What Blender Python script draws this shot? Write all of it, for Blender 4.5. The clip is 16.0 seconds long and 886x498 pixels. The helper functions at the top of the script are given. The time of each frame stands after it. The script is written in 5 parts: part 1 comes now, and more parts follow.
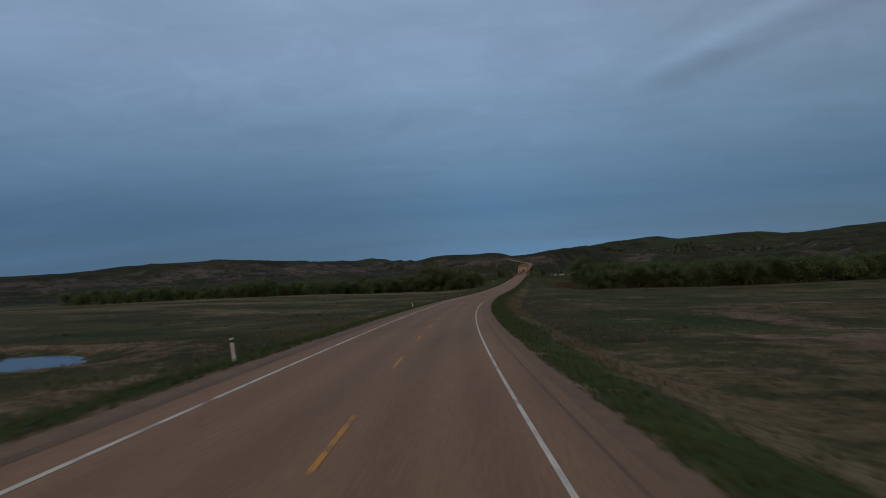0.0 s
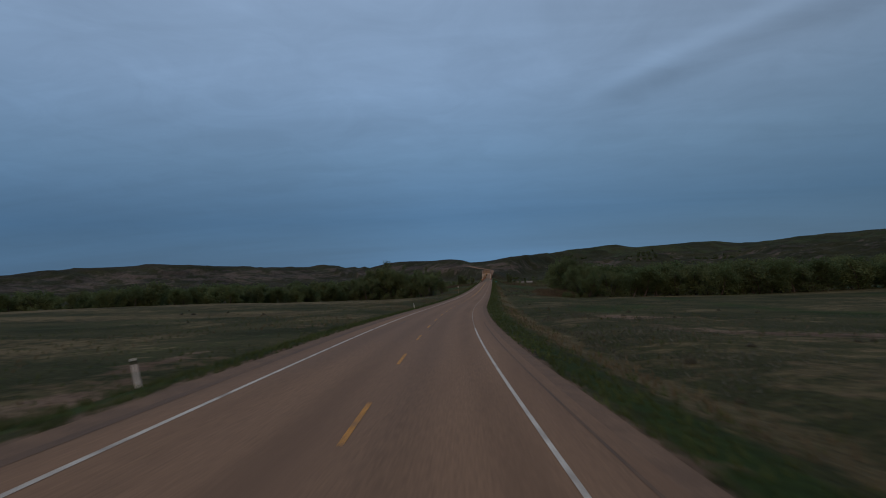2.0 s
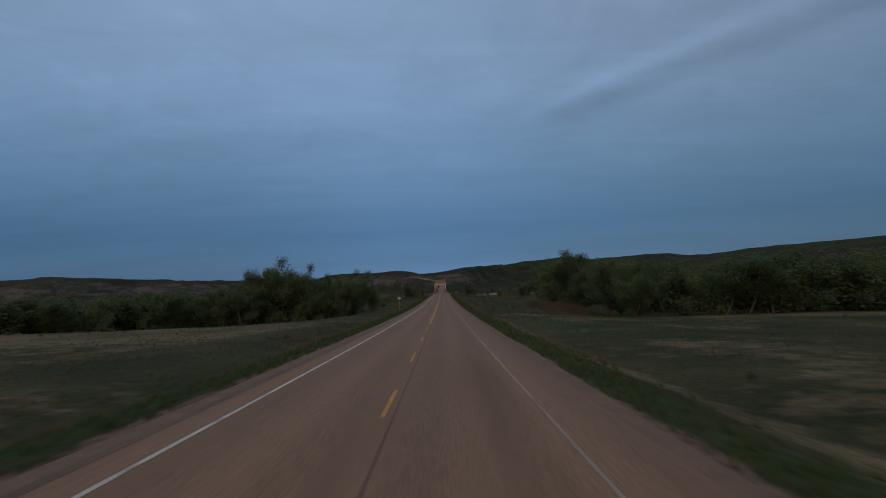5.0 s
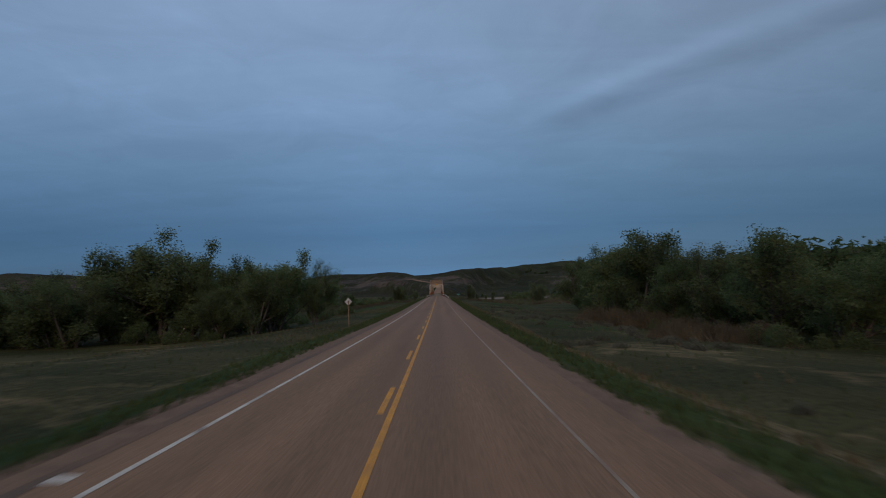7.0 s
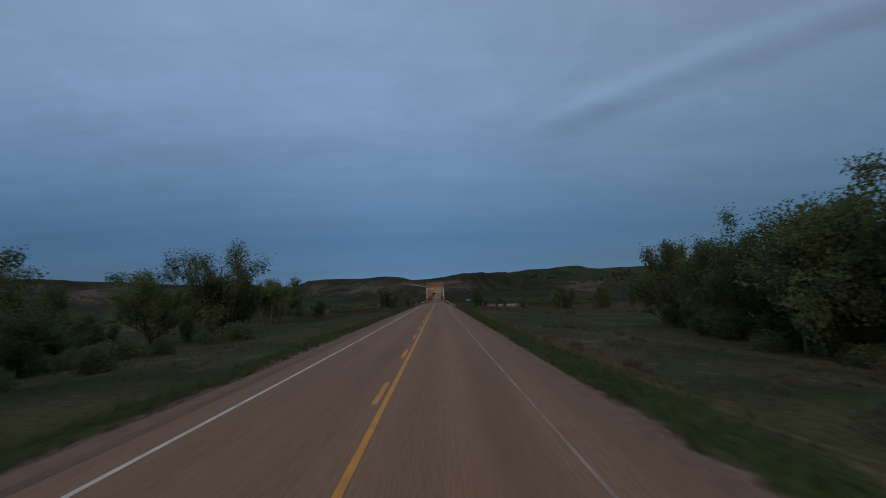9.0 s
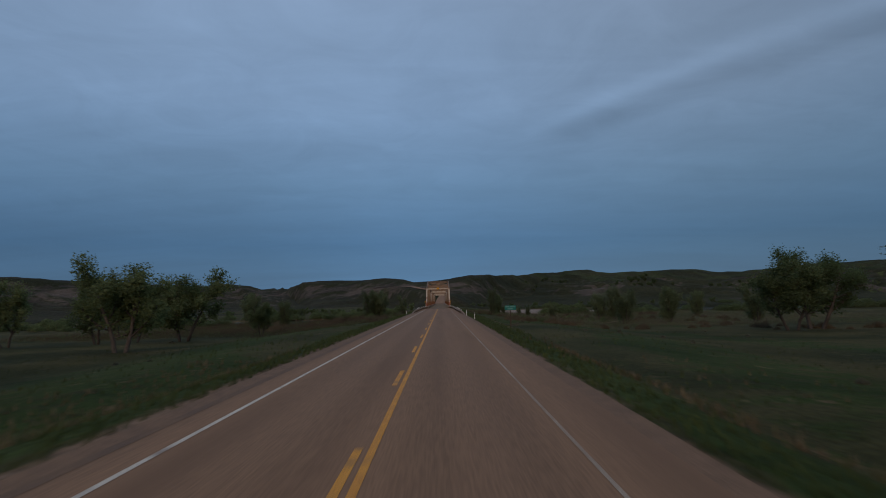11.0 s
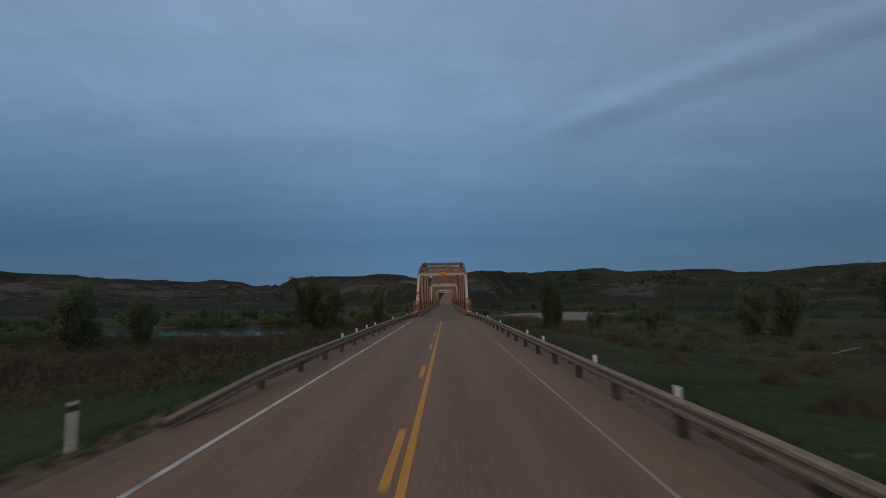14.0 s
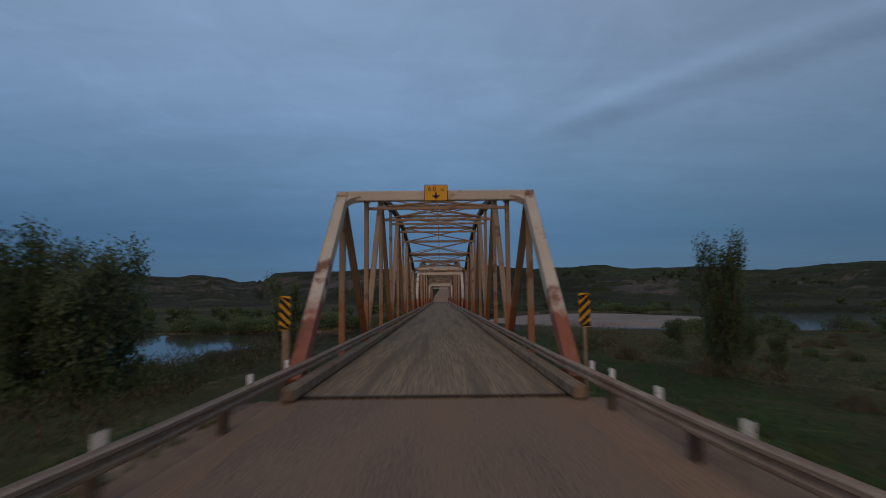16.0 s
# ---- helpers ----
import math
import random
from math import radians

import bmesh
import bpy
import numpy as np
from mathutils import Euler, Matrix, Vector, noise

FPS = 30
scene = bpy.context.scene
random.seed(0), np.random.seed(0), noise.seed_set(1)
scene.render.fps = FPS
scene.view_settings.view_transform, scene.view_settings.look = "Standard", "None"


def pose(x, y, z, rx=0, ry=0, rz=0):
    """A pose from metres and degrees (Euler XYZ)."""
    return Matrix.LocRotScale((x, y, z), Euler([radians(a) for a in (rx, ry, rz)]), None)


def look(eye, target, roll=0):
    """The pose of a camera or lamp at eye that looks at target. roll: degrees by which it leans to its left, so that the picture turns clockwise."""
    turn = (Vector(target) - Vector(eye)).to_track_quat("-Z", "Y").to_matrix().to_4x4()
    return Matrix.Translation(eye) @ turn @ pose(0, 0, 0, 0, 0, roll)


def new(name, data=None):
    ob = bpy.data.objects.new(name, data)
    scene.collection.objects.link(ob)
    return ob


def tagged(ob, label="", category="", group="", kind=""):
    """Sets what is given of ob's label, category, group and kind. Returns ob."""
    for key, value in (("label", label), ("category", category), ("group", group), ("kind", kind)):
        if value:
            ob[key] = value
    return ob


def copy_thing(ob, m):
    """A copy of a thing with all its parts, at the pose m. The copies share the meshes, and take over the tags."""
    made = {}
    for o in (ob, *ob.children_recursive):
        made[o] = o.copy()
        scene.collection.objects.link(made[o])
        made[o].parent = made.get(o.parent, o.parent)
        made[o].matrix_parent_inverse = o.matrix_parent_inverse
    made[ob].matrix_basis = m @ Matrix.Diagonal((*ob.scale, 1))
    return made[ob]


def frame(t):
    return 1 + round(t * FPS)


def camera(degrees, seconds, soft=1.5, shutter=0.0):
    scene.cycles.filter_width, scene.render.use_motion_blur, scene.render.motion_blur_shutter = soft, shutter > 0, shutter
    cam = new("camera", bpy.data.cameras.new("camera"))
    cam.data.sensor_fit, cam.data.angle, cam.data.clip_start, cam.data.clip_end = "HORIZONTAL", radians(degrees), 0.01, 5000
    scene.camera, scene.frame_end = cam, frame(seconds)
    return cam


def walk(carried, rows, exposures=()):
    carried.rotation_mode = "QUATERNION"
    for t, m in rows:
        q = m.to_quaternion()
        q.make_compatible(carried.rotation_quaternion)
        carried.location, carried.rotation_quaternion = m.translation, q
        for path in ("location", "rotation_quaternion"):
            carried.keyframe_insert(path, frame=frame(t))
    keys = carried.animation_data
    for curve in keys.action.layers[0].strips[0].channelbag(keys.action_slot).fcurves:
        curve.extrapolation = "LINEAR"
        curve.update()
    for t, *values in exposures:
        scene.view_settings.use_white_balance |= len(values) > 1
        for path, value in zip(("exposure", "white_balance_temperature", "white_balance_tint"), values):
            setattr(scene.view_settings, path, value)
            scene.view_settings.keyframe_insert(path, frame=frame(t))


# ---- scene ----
LENS = 76.01
cam = camera(LENS, 16.0, soft=1.0, shutter=0.3)
PATH = [
    (0.0, 16.421, -592.268, 11.106, 91.951, 3.046, 9.498),
    (0.5, 13.500, -574.445, 10.278, 91.920, 3.079, 8.339),
    (1.0, 10.910, -556.542, 9.483, 92.066, 3.030, 7.225),
    (1.5, 8.685, -538.477, 8.720, 92.402, 2.795, 6.189),
    (2.0, 6.729, -520.182, 7.990, 92.589, 2.667, 5.088),
    (2.5, 4.959, -501.508, 7.297, 92.825, 2.846, 4.132),
    (3.0, 3.477, -482.599, 6.648, 93.108, 3.099, 3.116),
    (3.5, 2.375, -463.599, 6.054, 93.283, 3.297, 2.159),
    (4.0, 1.733, -444.652, 5.508, 93.416, 3.371, 1.247),
    (4.5, 1.454, -425.810, 5.004, 93.689, 3.257, 0.347),
    (5.0, 1.384, -407.124, 4.539, 93.813, 2.921, -0.087),
    (5.5, 1.307, -388.568, 4.122, 93.860, 2.510, -0.132),
    (6.0, 1.220, -370.118, 3.754, 93.889, 2.239, -0.224),
    (6.5, 1.150, -351.750, 3.431, 93.972, 2.121, -0.341),
    (7.0, 1.127, -333.442, 3.152, 94.181, 2.116, -0.459),
    (7.5, 1.179, -315.174, 2.915, 94.590, 2.139, -0.557),
    (8.0, 1.261, -296.963, 2.724, 94.765, 2.159, -0.559),
    (8.5, 1.332, -278.829, 2.578, 94.673, 2.068, -0.576),
    (9.0, 1.374, -260.814, 2.475, 94.811, 1.992, -0.475),
    (9.5, 1.369, -242.957, 2.415, 94.955, 1.706, -0.374),
    (10.0, 1.333, -225.243, 2.396, 95.085, 1.487, -0.278),
    (10.5, 1.279, -207.657, 2.398, 95.179, 1.383, -0.195),
    (11.0, 1.222, -190.187, 2.399, 95.219, 1.395, -0.133),
    (11.5, 1.176, -172.822, 2.401, 95.184, 1.470, -0.097),
    (12.0, 1.153, -155.553, 2.402, 95.054, 1.465, -0.095),
    (12.5, 1.100, -138.292, 2.403, 94.987, 1.443, -0.026),
    (13.0, 0.964, -120.952, 2.406, 95.136, 1.315, 0.213),
    (13.5, 0.791, -103.536, 2.409, 95.091, 1.146, 0.529),
    (14.0, 0.651, -86.052, 2.412, 95.135, 0.859, 0.351),
    (14.5, 0.527, -68.547, 2.414, 95.117, 0.595, 0.081),
    (15.0, 0.413, -51.074, 2.415, 94.894, 0.511, -0.145),
    (15.5, 0.303, -33.477, 2.416, 94.777, 0.534, -0.219),
    (16.0, 0.191, -15.796, 2.417, 94.879, 0.616, -0.188),
]
walk(cam, [(t, pose(x, y, z, rx, ry, rz)) for t, x, y, z, rx, ry, rz in PATH],
     exposures=((0.0, 0.04, 6850, 10), (1.5, 0.04, 6680, 10), (3.0, 0.0, 6480, 10), (7.5, 0.02, 6320, 10), (9.2, 0.02, 6380, 10), (11.5, -0.02, 6470, 10), (14.0, -0.04, 6410, 10), (16.0, -0.03, 6310, 10)))

# ---- sky and light ----
world = bpy.data.worlds.new("dusk_sky")
scene.world = world
world.use_nodes = True
wn, wl = world.node_tree.nodes, world.node_tree.links
wn.clear()


def wnode(kind, **sets):
    n = wn.new(kind)
    for k, v in sets.items():
        n.inputs[k].default_value = v
    return n


def wmath(op, a, b=None, clamp=False):
    n = wn.new("ShaderNodeMath")
    n.operation, n.use_clamp = op, clamp
    for i, v in enumerate((a, b)):
        if v is None:
            continue
        if isinstance(v, (int, float)):
            n.inputs[i].default_value = v
        else:
            wl.new(v, n.inputs[i])
    return n.outputs[0]


def wmix(fac, a, b, blend="MIX"):
    n = wn.new("ShaderNodeMix")
    n.data_type, n.blend_type = "RGBA", blend
    for sock, v in ((n.inputs[0], fac), (n.inputs[6], a), (n.inputs[7], b)):
        if isinstance(v, tuple):
            sock.default_value = (*v, 1)
        elif isinstance(v, (int, float)):
            sock.default_value = v
        else:
            wl.new(v, sock)
    return n.outputs[2]


coord = wn.new("ShaderNodeTexCoord").outputs["Generated"]
sep = wn.new("ShaderNodeSeparateXYZ")
wl.new(coord, sep.inputs[0])
dx, dy, dz = sep.outputs
# the cloud deck is seen in plan: direction over height
hz = wmath("MAXIMUM", dz, 0.0)
den = wmath("ADD", hz, 0.10)
plan = wn.new("ShaderNodeCombineXYZ")
wl.new(wmath("DIVIDE", dx, den), plan.inputs[0])
wl.new(wmath("DIVIDE", dy, den), plan.inputs[1])
ramp = wn.new("ShaderNodeValToRGB")
wl.new(hz, ramp.inputs[0])
stops = ((0.0, (0.057, 0.141, 0.262)), (0.035, (0.053, 0.137, 0.263)), (0.10, (0.050, 0.132, 0.263)),
         (0.20, (0.106, 0.198, 0.330)), (0.33, (0.171, 0.264, 0.409)), (0.50, (0.200, 0.284, 0.420)), (1.0, (0.22, 0.28, 0.36)))
while len(ramp.color_ramp.elements) < len(stops):
    ramp.color_ramp.elements.new(0.5)
for el, (p, c) in zip(ramp.color_ramp.elements, stops):
    el.position, el.color = p, (*c, 1)
# long soft streaks that run from ahead towards the right and over the camera
turned = wn.new("ShaderNodeMapping")
turned.inputs["Rotation"].default_value = (0, 0, radians(40))
turned.inputs["Scale"].default_value = (0.22, 0.85, 1)
wl.new(plan.outputs[0], turned.inputs[0])
streak = wnode("ShaderNodeTexNoise", Scale=1.3, Detail=4.0, Roughness=0.5, Distortion=0.4)
wl.new(turned.outputs[0], streak.inputs["Vector"])
soft_cloud = wnode("ShaderNodeTexNoise", Scale=1.1, Detail=4.0, Roughness=0.5, Distortion=0.2)
wl.new(coord, soft_cloud.inputs["Vector"])
fine_cloud = wnode("ShaderNodeTexNoise", Scale=3.2, Detail=5.0, Roughness=0.55, Distortion=0.6)
wl.new(turned.outputs[0], fine_cloud.inputs["Vector"])


def wspan(v, a, b, c, d, smooth=False):
    n = wn.new("ShaderNodeMapRange")
    if smooth:
        n.interpolation_type = "SMOOTHSTEP"
    for i, q in enumerate((a, b, c, d)):
        n.inputs[i + 1].default_value = q
    wl.new(v, n.inputs[0])
    return n.outputs[0]


def bump_at(v, centre, width):
    """One at the centre, falling to none at the width."""
    return wspan(wmath("ABSOLUTE", wmath("SUBTRACT", v, centre)), 0.0, width, 1.0, 0.0, True)


# one brighter rift with a darker fold beside it, high on the right: across goes over it, along follows it
px, py = wmath("DIVIDE", dx, den), wmath("DIVIDE", dy, den)
across = wmath("ADD", wmath("MULTIPLY", px, 0.77), wmath("MULTIPLY", py, 0.64))
across = wmath("ADD", across, wmath("MULTIPLY", wmath("SUBTRACT", soft_cloud.outputs[0], 0.5), 0.35))
along = wmath("SUBTRACT", wmath("MULTIPLY", px, 0.64), wmath("MULTIPLY", py, 0.77))
length = wmath("MULTIPLY", wspan(along, -1.95, -1.25, 0.0, 1.0, True), wspan(along, 0.2, 1.2, 1.0, 0.0, True))
rift = wmath("MULTIPLY", bump_at(across, 1.93, 0.10), length)
fold = wmath("MULTIPLY", bump_at(across, 2.10, 0.17), length)
over = wmath("MULTIPLY", bump_at(across, 1.75, 0.16), length)
amount = wmath("MULTIPLY", wspan(streak.outputs[0], 0.3, 0.7, 0.94, 1.06), wspan(soft_cloud.outputs[0], 0.3, 0.7, 0.90, 1.10))
high = wspan(dz, 0.04, 0.34, 0.25, 1.0, True)
amount = wmath("MULTIPLY", amount, wmath("ADD", wmath("MULTIPLY", wspan(fine_cloud.outputs[0], 0.3, 0.7, -0.06, 0.06), high), 1.0))
mottle = wnode("ShaderNodeTexNoise", Scale=2.6, Detail=7.0, Roughness=0.62, Distortion=0.9)
wl.new(plan.outputs[0], mottle.inputs["Vector"])
amount = wmath("MULTIPLY", amount, wmath("ADD", wmath("MULTIPLY", wspan(mottle.outputs[0], 0.3, 0.7, -0.07, 0.07), high), 1.0))
amount = wmath("ADD", amount, wmath("MULTIPLY", rift, 0.105))
amount = wmath("SUBTRACT", amount, wmath("MULTIPLY", fold, 0.17))
amount = wmath("SUBTRACT", amount, wmath("MULTIPLY", over, 0.07))
# the left of the deck is a little clearer than the right
amount = wmath("MULTIPLY", amount, wspan(dx, -0.1, 0.75, 1.03, 0.74))
amount = wmath("ADD", amount, wmath("MULTIPLY", bump_at(dx, -0.02, 0.55), 0.07))
# and darker low down over the left-hand hills
low_left = wmath("MULTIPLY", wspan(dx, -0.65, 0.0, 1.0, 0.0, True), wspan(dz, 0.05, 0.36, 1.0, 0.0, True))
amount = wmath("SUBTRACT", amount, wmath("MULTIPLY", low_left, 0.24))
# a paler strip along the horizon ahead
strip_glow = wmath("MULTIPLY", bump_at(dx, 0.06, 0.42), wspan(dz, 0.0, 0.06, 1.0, 0.0, True))
amount = wmath("ADD", amount, wmath("MULTIPLY", strip_glow, 0.34))
cloud = wmix(1.0, ramp.outputs[0], amount, "MULTIPLY")
# the deck is greyer towards the right
cloud = wmix(wspan(dx, -0.05, 0.5, 0.0, 1.0, True), cloud, wmix(1.0, cloud, (1.06, 1.0, 0.95), "MULTIPLY"))
sky = wn.new("ShaderNodeTexSky")
sky.sky_type, sky.sun_disc = "NISHITA", False
sky.sun_elevation, sky.sun_rotation = radians(14), radians(190)
skydim = wmix(1.0, sky.outputs[0], (0.006, 0.006, 0.006), "MULTIPLY")
total = wmix(1.0, cloud, skydim, "ADD")
back = wn.new("ShaderNodeBackground")
back.inputs["Strength"].default_value = 1.0
wl.new(total, back.inputs[0])
wl.new(back.outputs[0], wn.new("ShaderNodeOutputWorld").inputs[0])

# one low veiled sun behind the camera
sun = bpy.data.lights.new("sun", "SUN")
sun.energy, sun.angle, sun.color = 0.75, radians(35), (1.0, 0.64, 0.38)
sun_ob = new("sun", sun)
sun_ob.matrix_world = look((-20, -110, 62), (0, 0, 0))
scene.view_settings.exposure = 0.0
# ---- materials ----


def mat(name, dark, light, scale=4.0, fine=40.0, rough=0.85, bump=0.3, metal=0.0, third=None, third_scale=0.4, third_cut=(0.52, 0.62),
        stretch=(1, 1, 1), bump_size=0.02, per_piece=0.0, spec=0.3, fine_mix=0.35):
    """A two-scale procedural surface in object metres: broad patches, fine grain and, if given, stains of a third colour."""
    m = bpy.data.materials.new(name)
    m.use_nodes = True
    nt = m.node_tree
    n, l = nt.nodes, nt.links
    bsdf = n["Principled BSDF"]
    bsdf.inputs["Roughness"].default_value, bsdf.inputs["Metallic"].default_value = rough, metal
    bsdf.inputs["Specular IOR Level"].default_value = spec
    tc = n.new("ShaderNodeTexCoord")
    mp = n.new("ShaderNodeMapping")
    mp.inputs["Scale"].default_value = stretch
    l.new(tc.outputs["Object"], mp.inputs[0])

    def noise_tex(sc, det=5.0):
        t = n.new("ShaderNodeTexNoise")
        t.inputs["Scale"].default_value, t.inputs["Detail"].default_value = sc, det
        l.new(mp.outputs[0], t.inputs["Vector"])
        return t.outputs[0]

    def mix(fac, a, b, blend="MIX"):
        x = n.new("ShaderNodeMix")
        x.data_type, x.blend_type = "RGBA", blend
        for sock, v in ((x.inputs[0], fac), (x.inputs[6], a), (x.inputs[7], b)):
            if isinstance(v, tuple):
                sock.default_value = (*v, 1)
            elif isinstance(v, float):
                sock.default_value = v
            else:
                l.new(v, sock)
        return x.outputs[2]

    def span(v, a, b, c=0.0, d=1.0):
        r = n.new("ShaderNodeMapRange")
        r.inputs[1].default_value, r.inputs[2].default_value, r.inputs[3].default_value, r.inputs[4].default_value = a, b, c, d
        l.new(v, r.inputs[0])
        return r.outputs[0]

    broad = noise_tex(scale)
    grain = noise_tex(fine, 3.0)
    col = mix(span(broad, 0.35, 0.65), dark, light)
    col = mix(1.0, col, span(grain, 0.3, 0.7, 1 - fine_mix, 1 + fine_mix), "MULTIPLY")
    if third:
        col = mix(span(noise_tex(third_scale, 6.0), *third_cut), col, third)
    if per_piece:
        info = n.new("ShaderNodeObjectInfo")
        col = mix(1.0, col, span(info.outputs["Random"], 0, 1, 1 - per_piece, 1 + per_piece), "MULTIPLY")
    l.new(col, bsdf.inputs["Base Color"])
    l.new(span(broad, 0.3, 0.7, max(0.05, rough - 0.08), min(1.0, rough + 0.08)), bsdf.inputs["Roughness"])
    if bump:
        b = n.new("ShaderNodeBump")
        b.inputs["Strength"].default_value, b.inputs["Distance"].default_value = bump, bump_size
        l.new(grain, b.inputs["Height"])
        l.new(b.outputs[0], bsdf.inputs["Normal"])
    return m


asphalt = mat("red_chip_asphalt", (0.208, 0.119, 0.067), (0.250, 0.145, 0.083), 0.35, 30, 0.9, 0.15, third=(0.188, 0.108, 0.063), third_scale=0.7, third_cut=(0.48, 0.72), stretch=(1, 0.05, 1), fine_mix=0.16)
# wheel tracks polished into each lane, by the distance across the road
_n, _l = asphalt.node_tree.nodes, asphalt.node_tree.links
_pb = _n["Principled BSDF"]
_at, _ab, _off, _dist, _rng, _mul = (_n.new("ShaderNode" + k) for k in ("Attribute", "Math", "Math", "Math", "MapRange", "Mix"))
_at.attribute_name = "across"
_l.new(_at.outputs["Fac"], _ab.inputs[0])
_ab.operation, _off.operation, _dist.operation = "ABSOLUTE", "SUBTRACT", "PINGPONG"
_l.new(_ab.outputs[0], _off.inputs[0])
_off.inputs[1].default_value = 0.05
_l.new(_off.outputs[0], _dist.inputs[0])
_dist.inputs[1].default_value = 0.88
_rng.interpolation_type = "SMOOTHSTEP"
for _i, _v in enumerate((0.15, 0.75, 1.14, 1.00)):
    _rng.inputs[_i + 1].default_value = _v
_l.new(_dist.outputs[0], _rng.inputs[0])
_mul.data_type, _mul.blend_type = "RGBA", "MULTIPLY"
_mul.inputs[0].default_value = 1.0
_l.new(_pb.inputs["Base Color"].links[0].from_socket, _mul.inputs[6])
_l.new(_rng.outputs[0], _mul.inputs[7])
_l.new(_mul.outputs[2], _pb.inputs["Base Color"])
gravel = mat("shoulder_gravel", (0.160, 0.096, 0.058), (0.215, 0.130, 0.080), 1.5, 25, 0.95, 0.5)
white_line = mat("worn_white_paint", (0.52, 0.46, 0.38), (0.66, 0.60, 0.51), 1.2, 30, 0.7, 0.2, third=(0.24, 0.18, 0.14), third_scale=0.9, third_cut=(0.55, 0.70))
faded_line = mat("faded_white_paint", (0.27, 0.20, 0.142), (0.40, 0.33, 0.255), 0.25, 30, 0.75, 0.2, third=(0.225, 0.132, 0.078), third_scale=0.35, third_cut=(0.50, 0.70))
yellow_line = mat("worn_yellow_paint", (0.56, 0.235, 0.03), (0.68, 0.31, 0.045), 1.5, 30, 0.7, 0.2, third=(0.36, 0.185, 0.06), third_scale=1.2, third_cut=(0.56, 0.74))
worn_yellow = mat("thin_yellow_paint", (0.48, 0.21, 0.04), (0.62, 0.28, 0.05), 1.5, 30, 0.75, 0.2, third=(0.26, 0.14, 0.065), third_scale=1.4, third_cut=(0.52, 0.66))
tar = mat("crack_sealant", (0.055, 0.040, 0.030), (0.095, 0.064, 0.045), 2, 30, 0.6, 0.1)
seam = mat("worn_paving_seam", (0.128, 0.080, 0.051), (0.176, 0.108, 0.067), 0.4, 20, 0.9, 0.1)
blade_green = mat("green_blades", (0.040, 0.062, 0.016), (0.068, 0.090, 0.027), 0.3, 3, 0.8, 0.0)
blade_dry = mat("dry_blades", (0.088, 0.072, 0.040), (0.150, 0.120, 0.070), 0.3, 3, 0.85, 0.0)
leaf = mat("cottonwood_leaves", (0.098, 0.128, 0.050), (0.165, 0.196, 0.080), 0.5, 3, 0.75, 0.0, per_piece=0.2)
# thin leaves let some light through
_n, _l = leaf.node_tree.nodes, leaf.node_tree.links
_pb = _n["Principled BSDF"]
_tr, _mx = _n.new("ShaderNodeBsdfTranslucent"), _n.new("ShaderNodeMixShader")
_l.new(_pb.inputs["Base Color"].links[0].from_socket, _tr.inputs["Color"])
_mx.inputs[0].default_value = 0.6
_l.new(_pb.outputs[0], _mx.inputs[1])
_l.new(_tr.outputs[0], _mx.inputs[2])
_l.new(_mx.outputs[0], _n["Material Output"].inputs[0])
bark = mat("grey_bark", (0.055, 0.046, 0.037), (0.105, 0.088, 0.072), 3, 20, 0.95, 0.6, stretch=(1, 1, 0.25), bump_size=0.03)
dead_wood = mat("bleached_dead_wood", (0.30, 0.25, 0.20), (0.45, 0.39, 0.33), 3, 20, 0.9, 0.4, stretch=(1, 1, 0.25))
brush_twig = mat("willow_brush", (0.072, 0.058, 0.036), (0.122, 0.098, 0.062), 1, 8, 0.9, 0.0, per_piece=0.2)
sage = mat("sagebrush_leaves", (0.075, 0.078, 0.055), (0.125, 0.120, 0.088), 1, 8, 0.9, 0.0, per_piece=0.2)


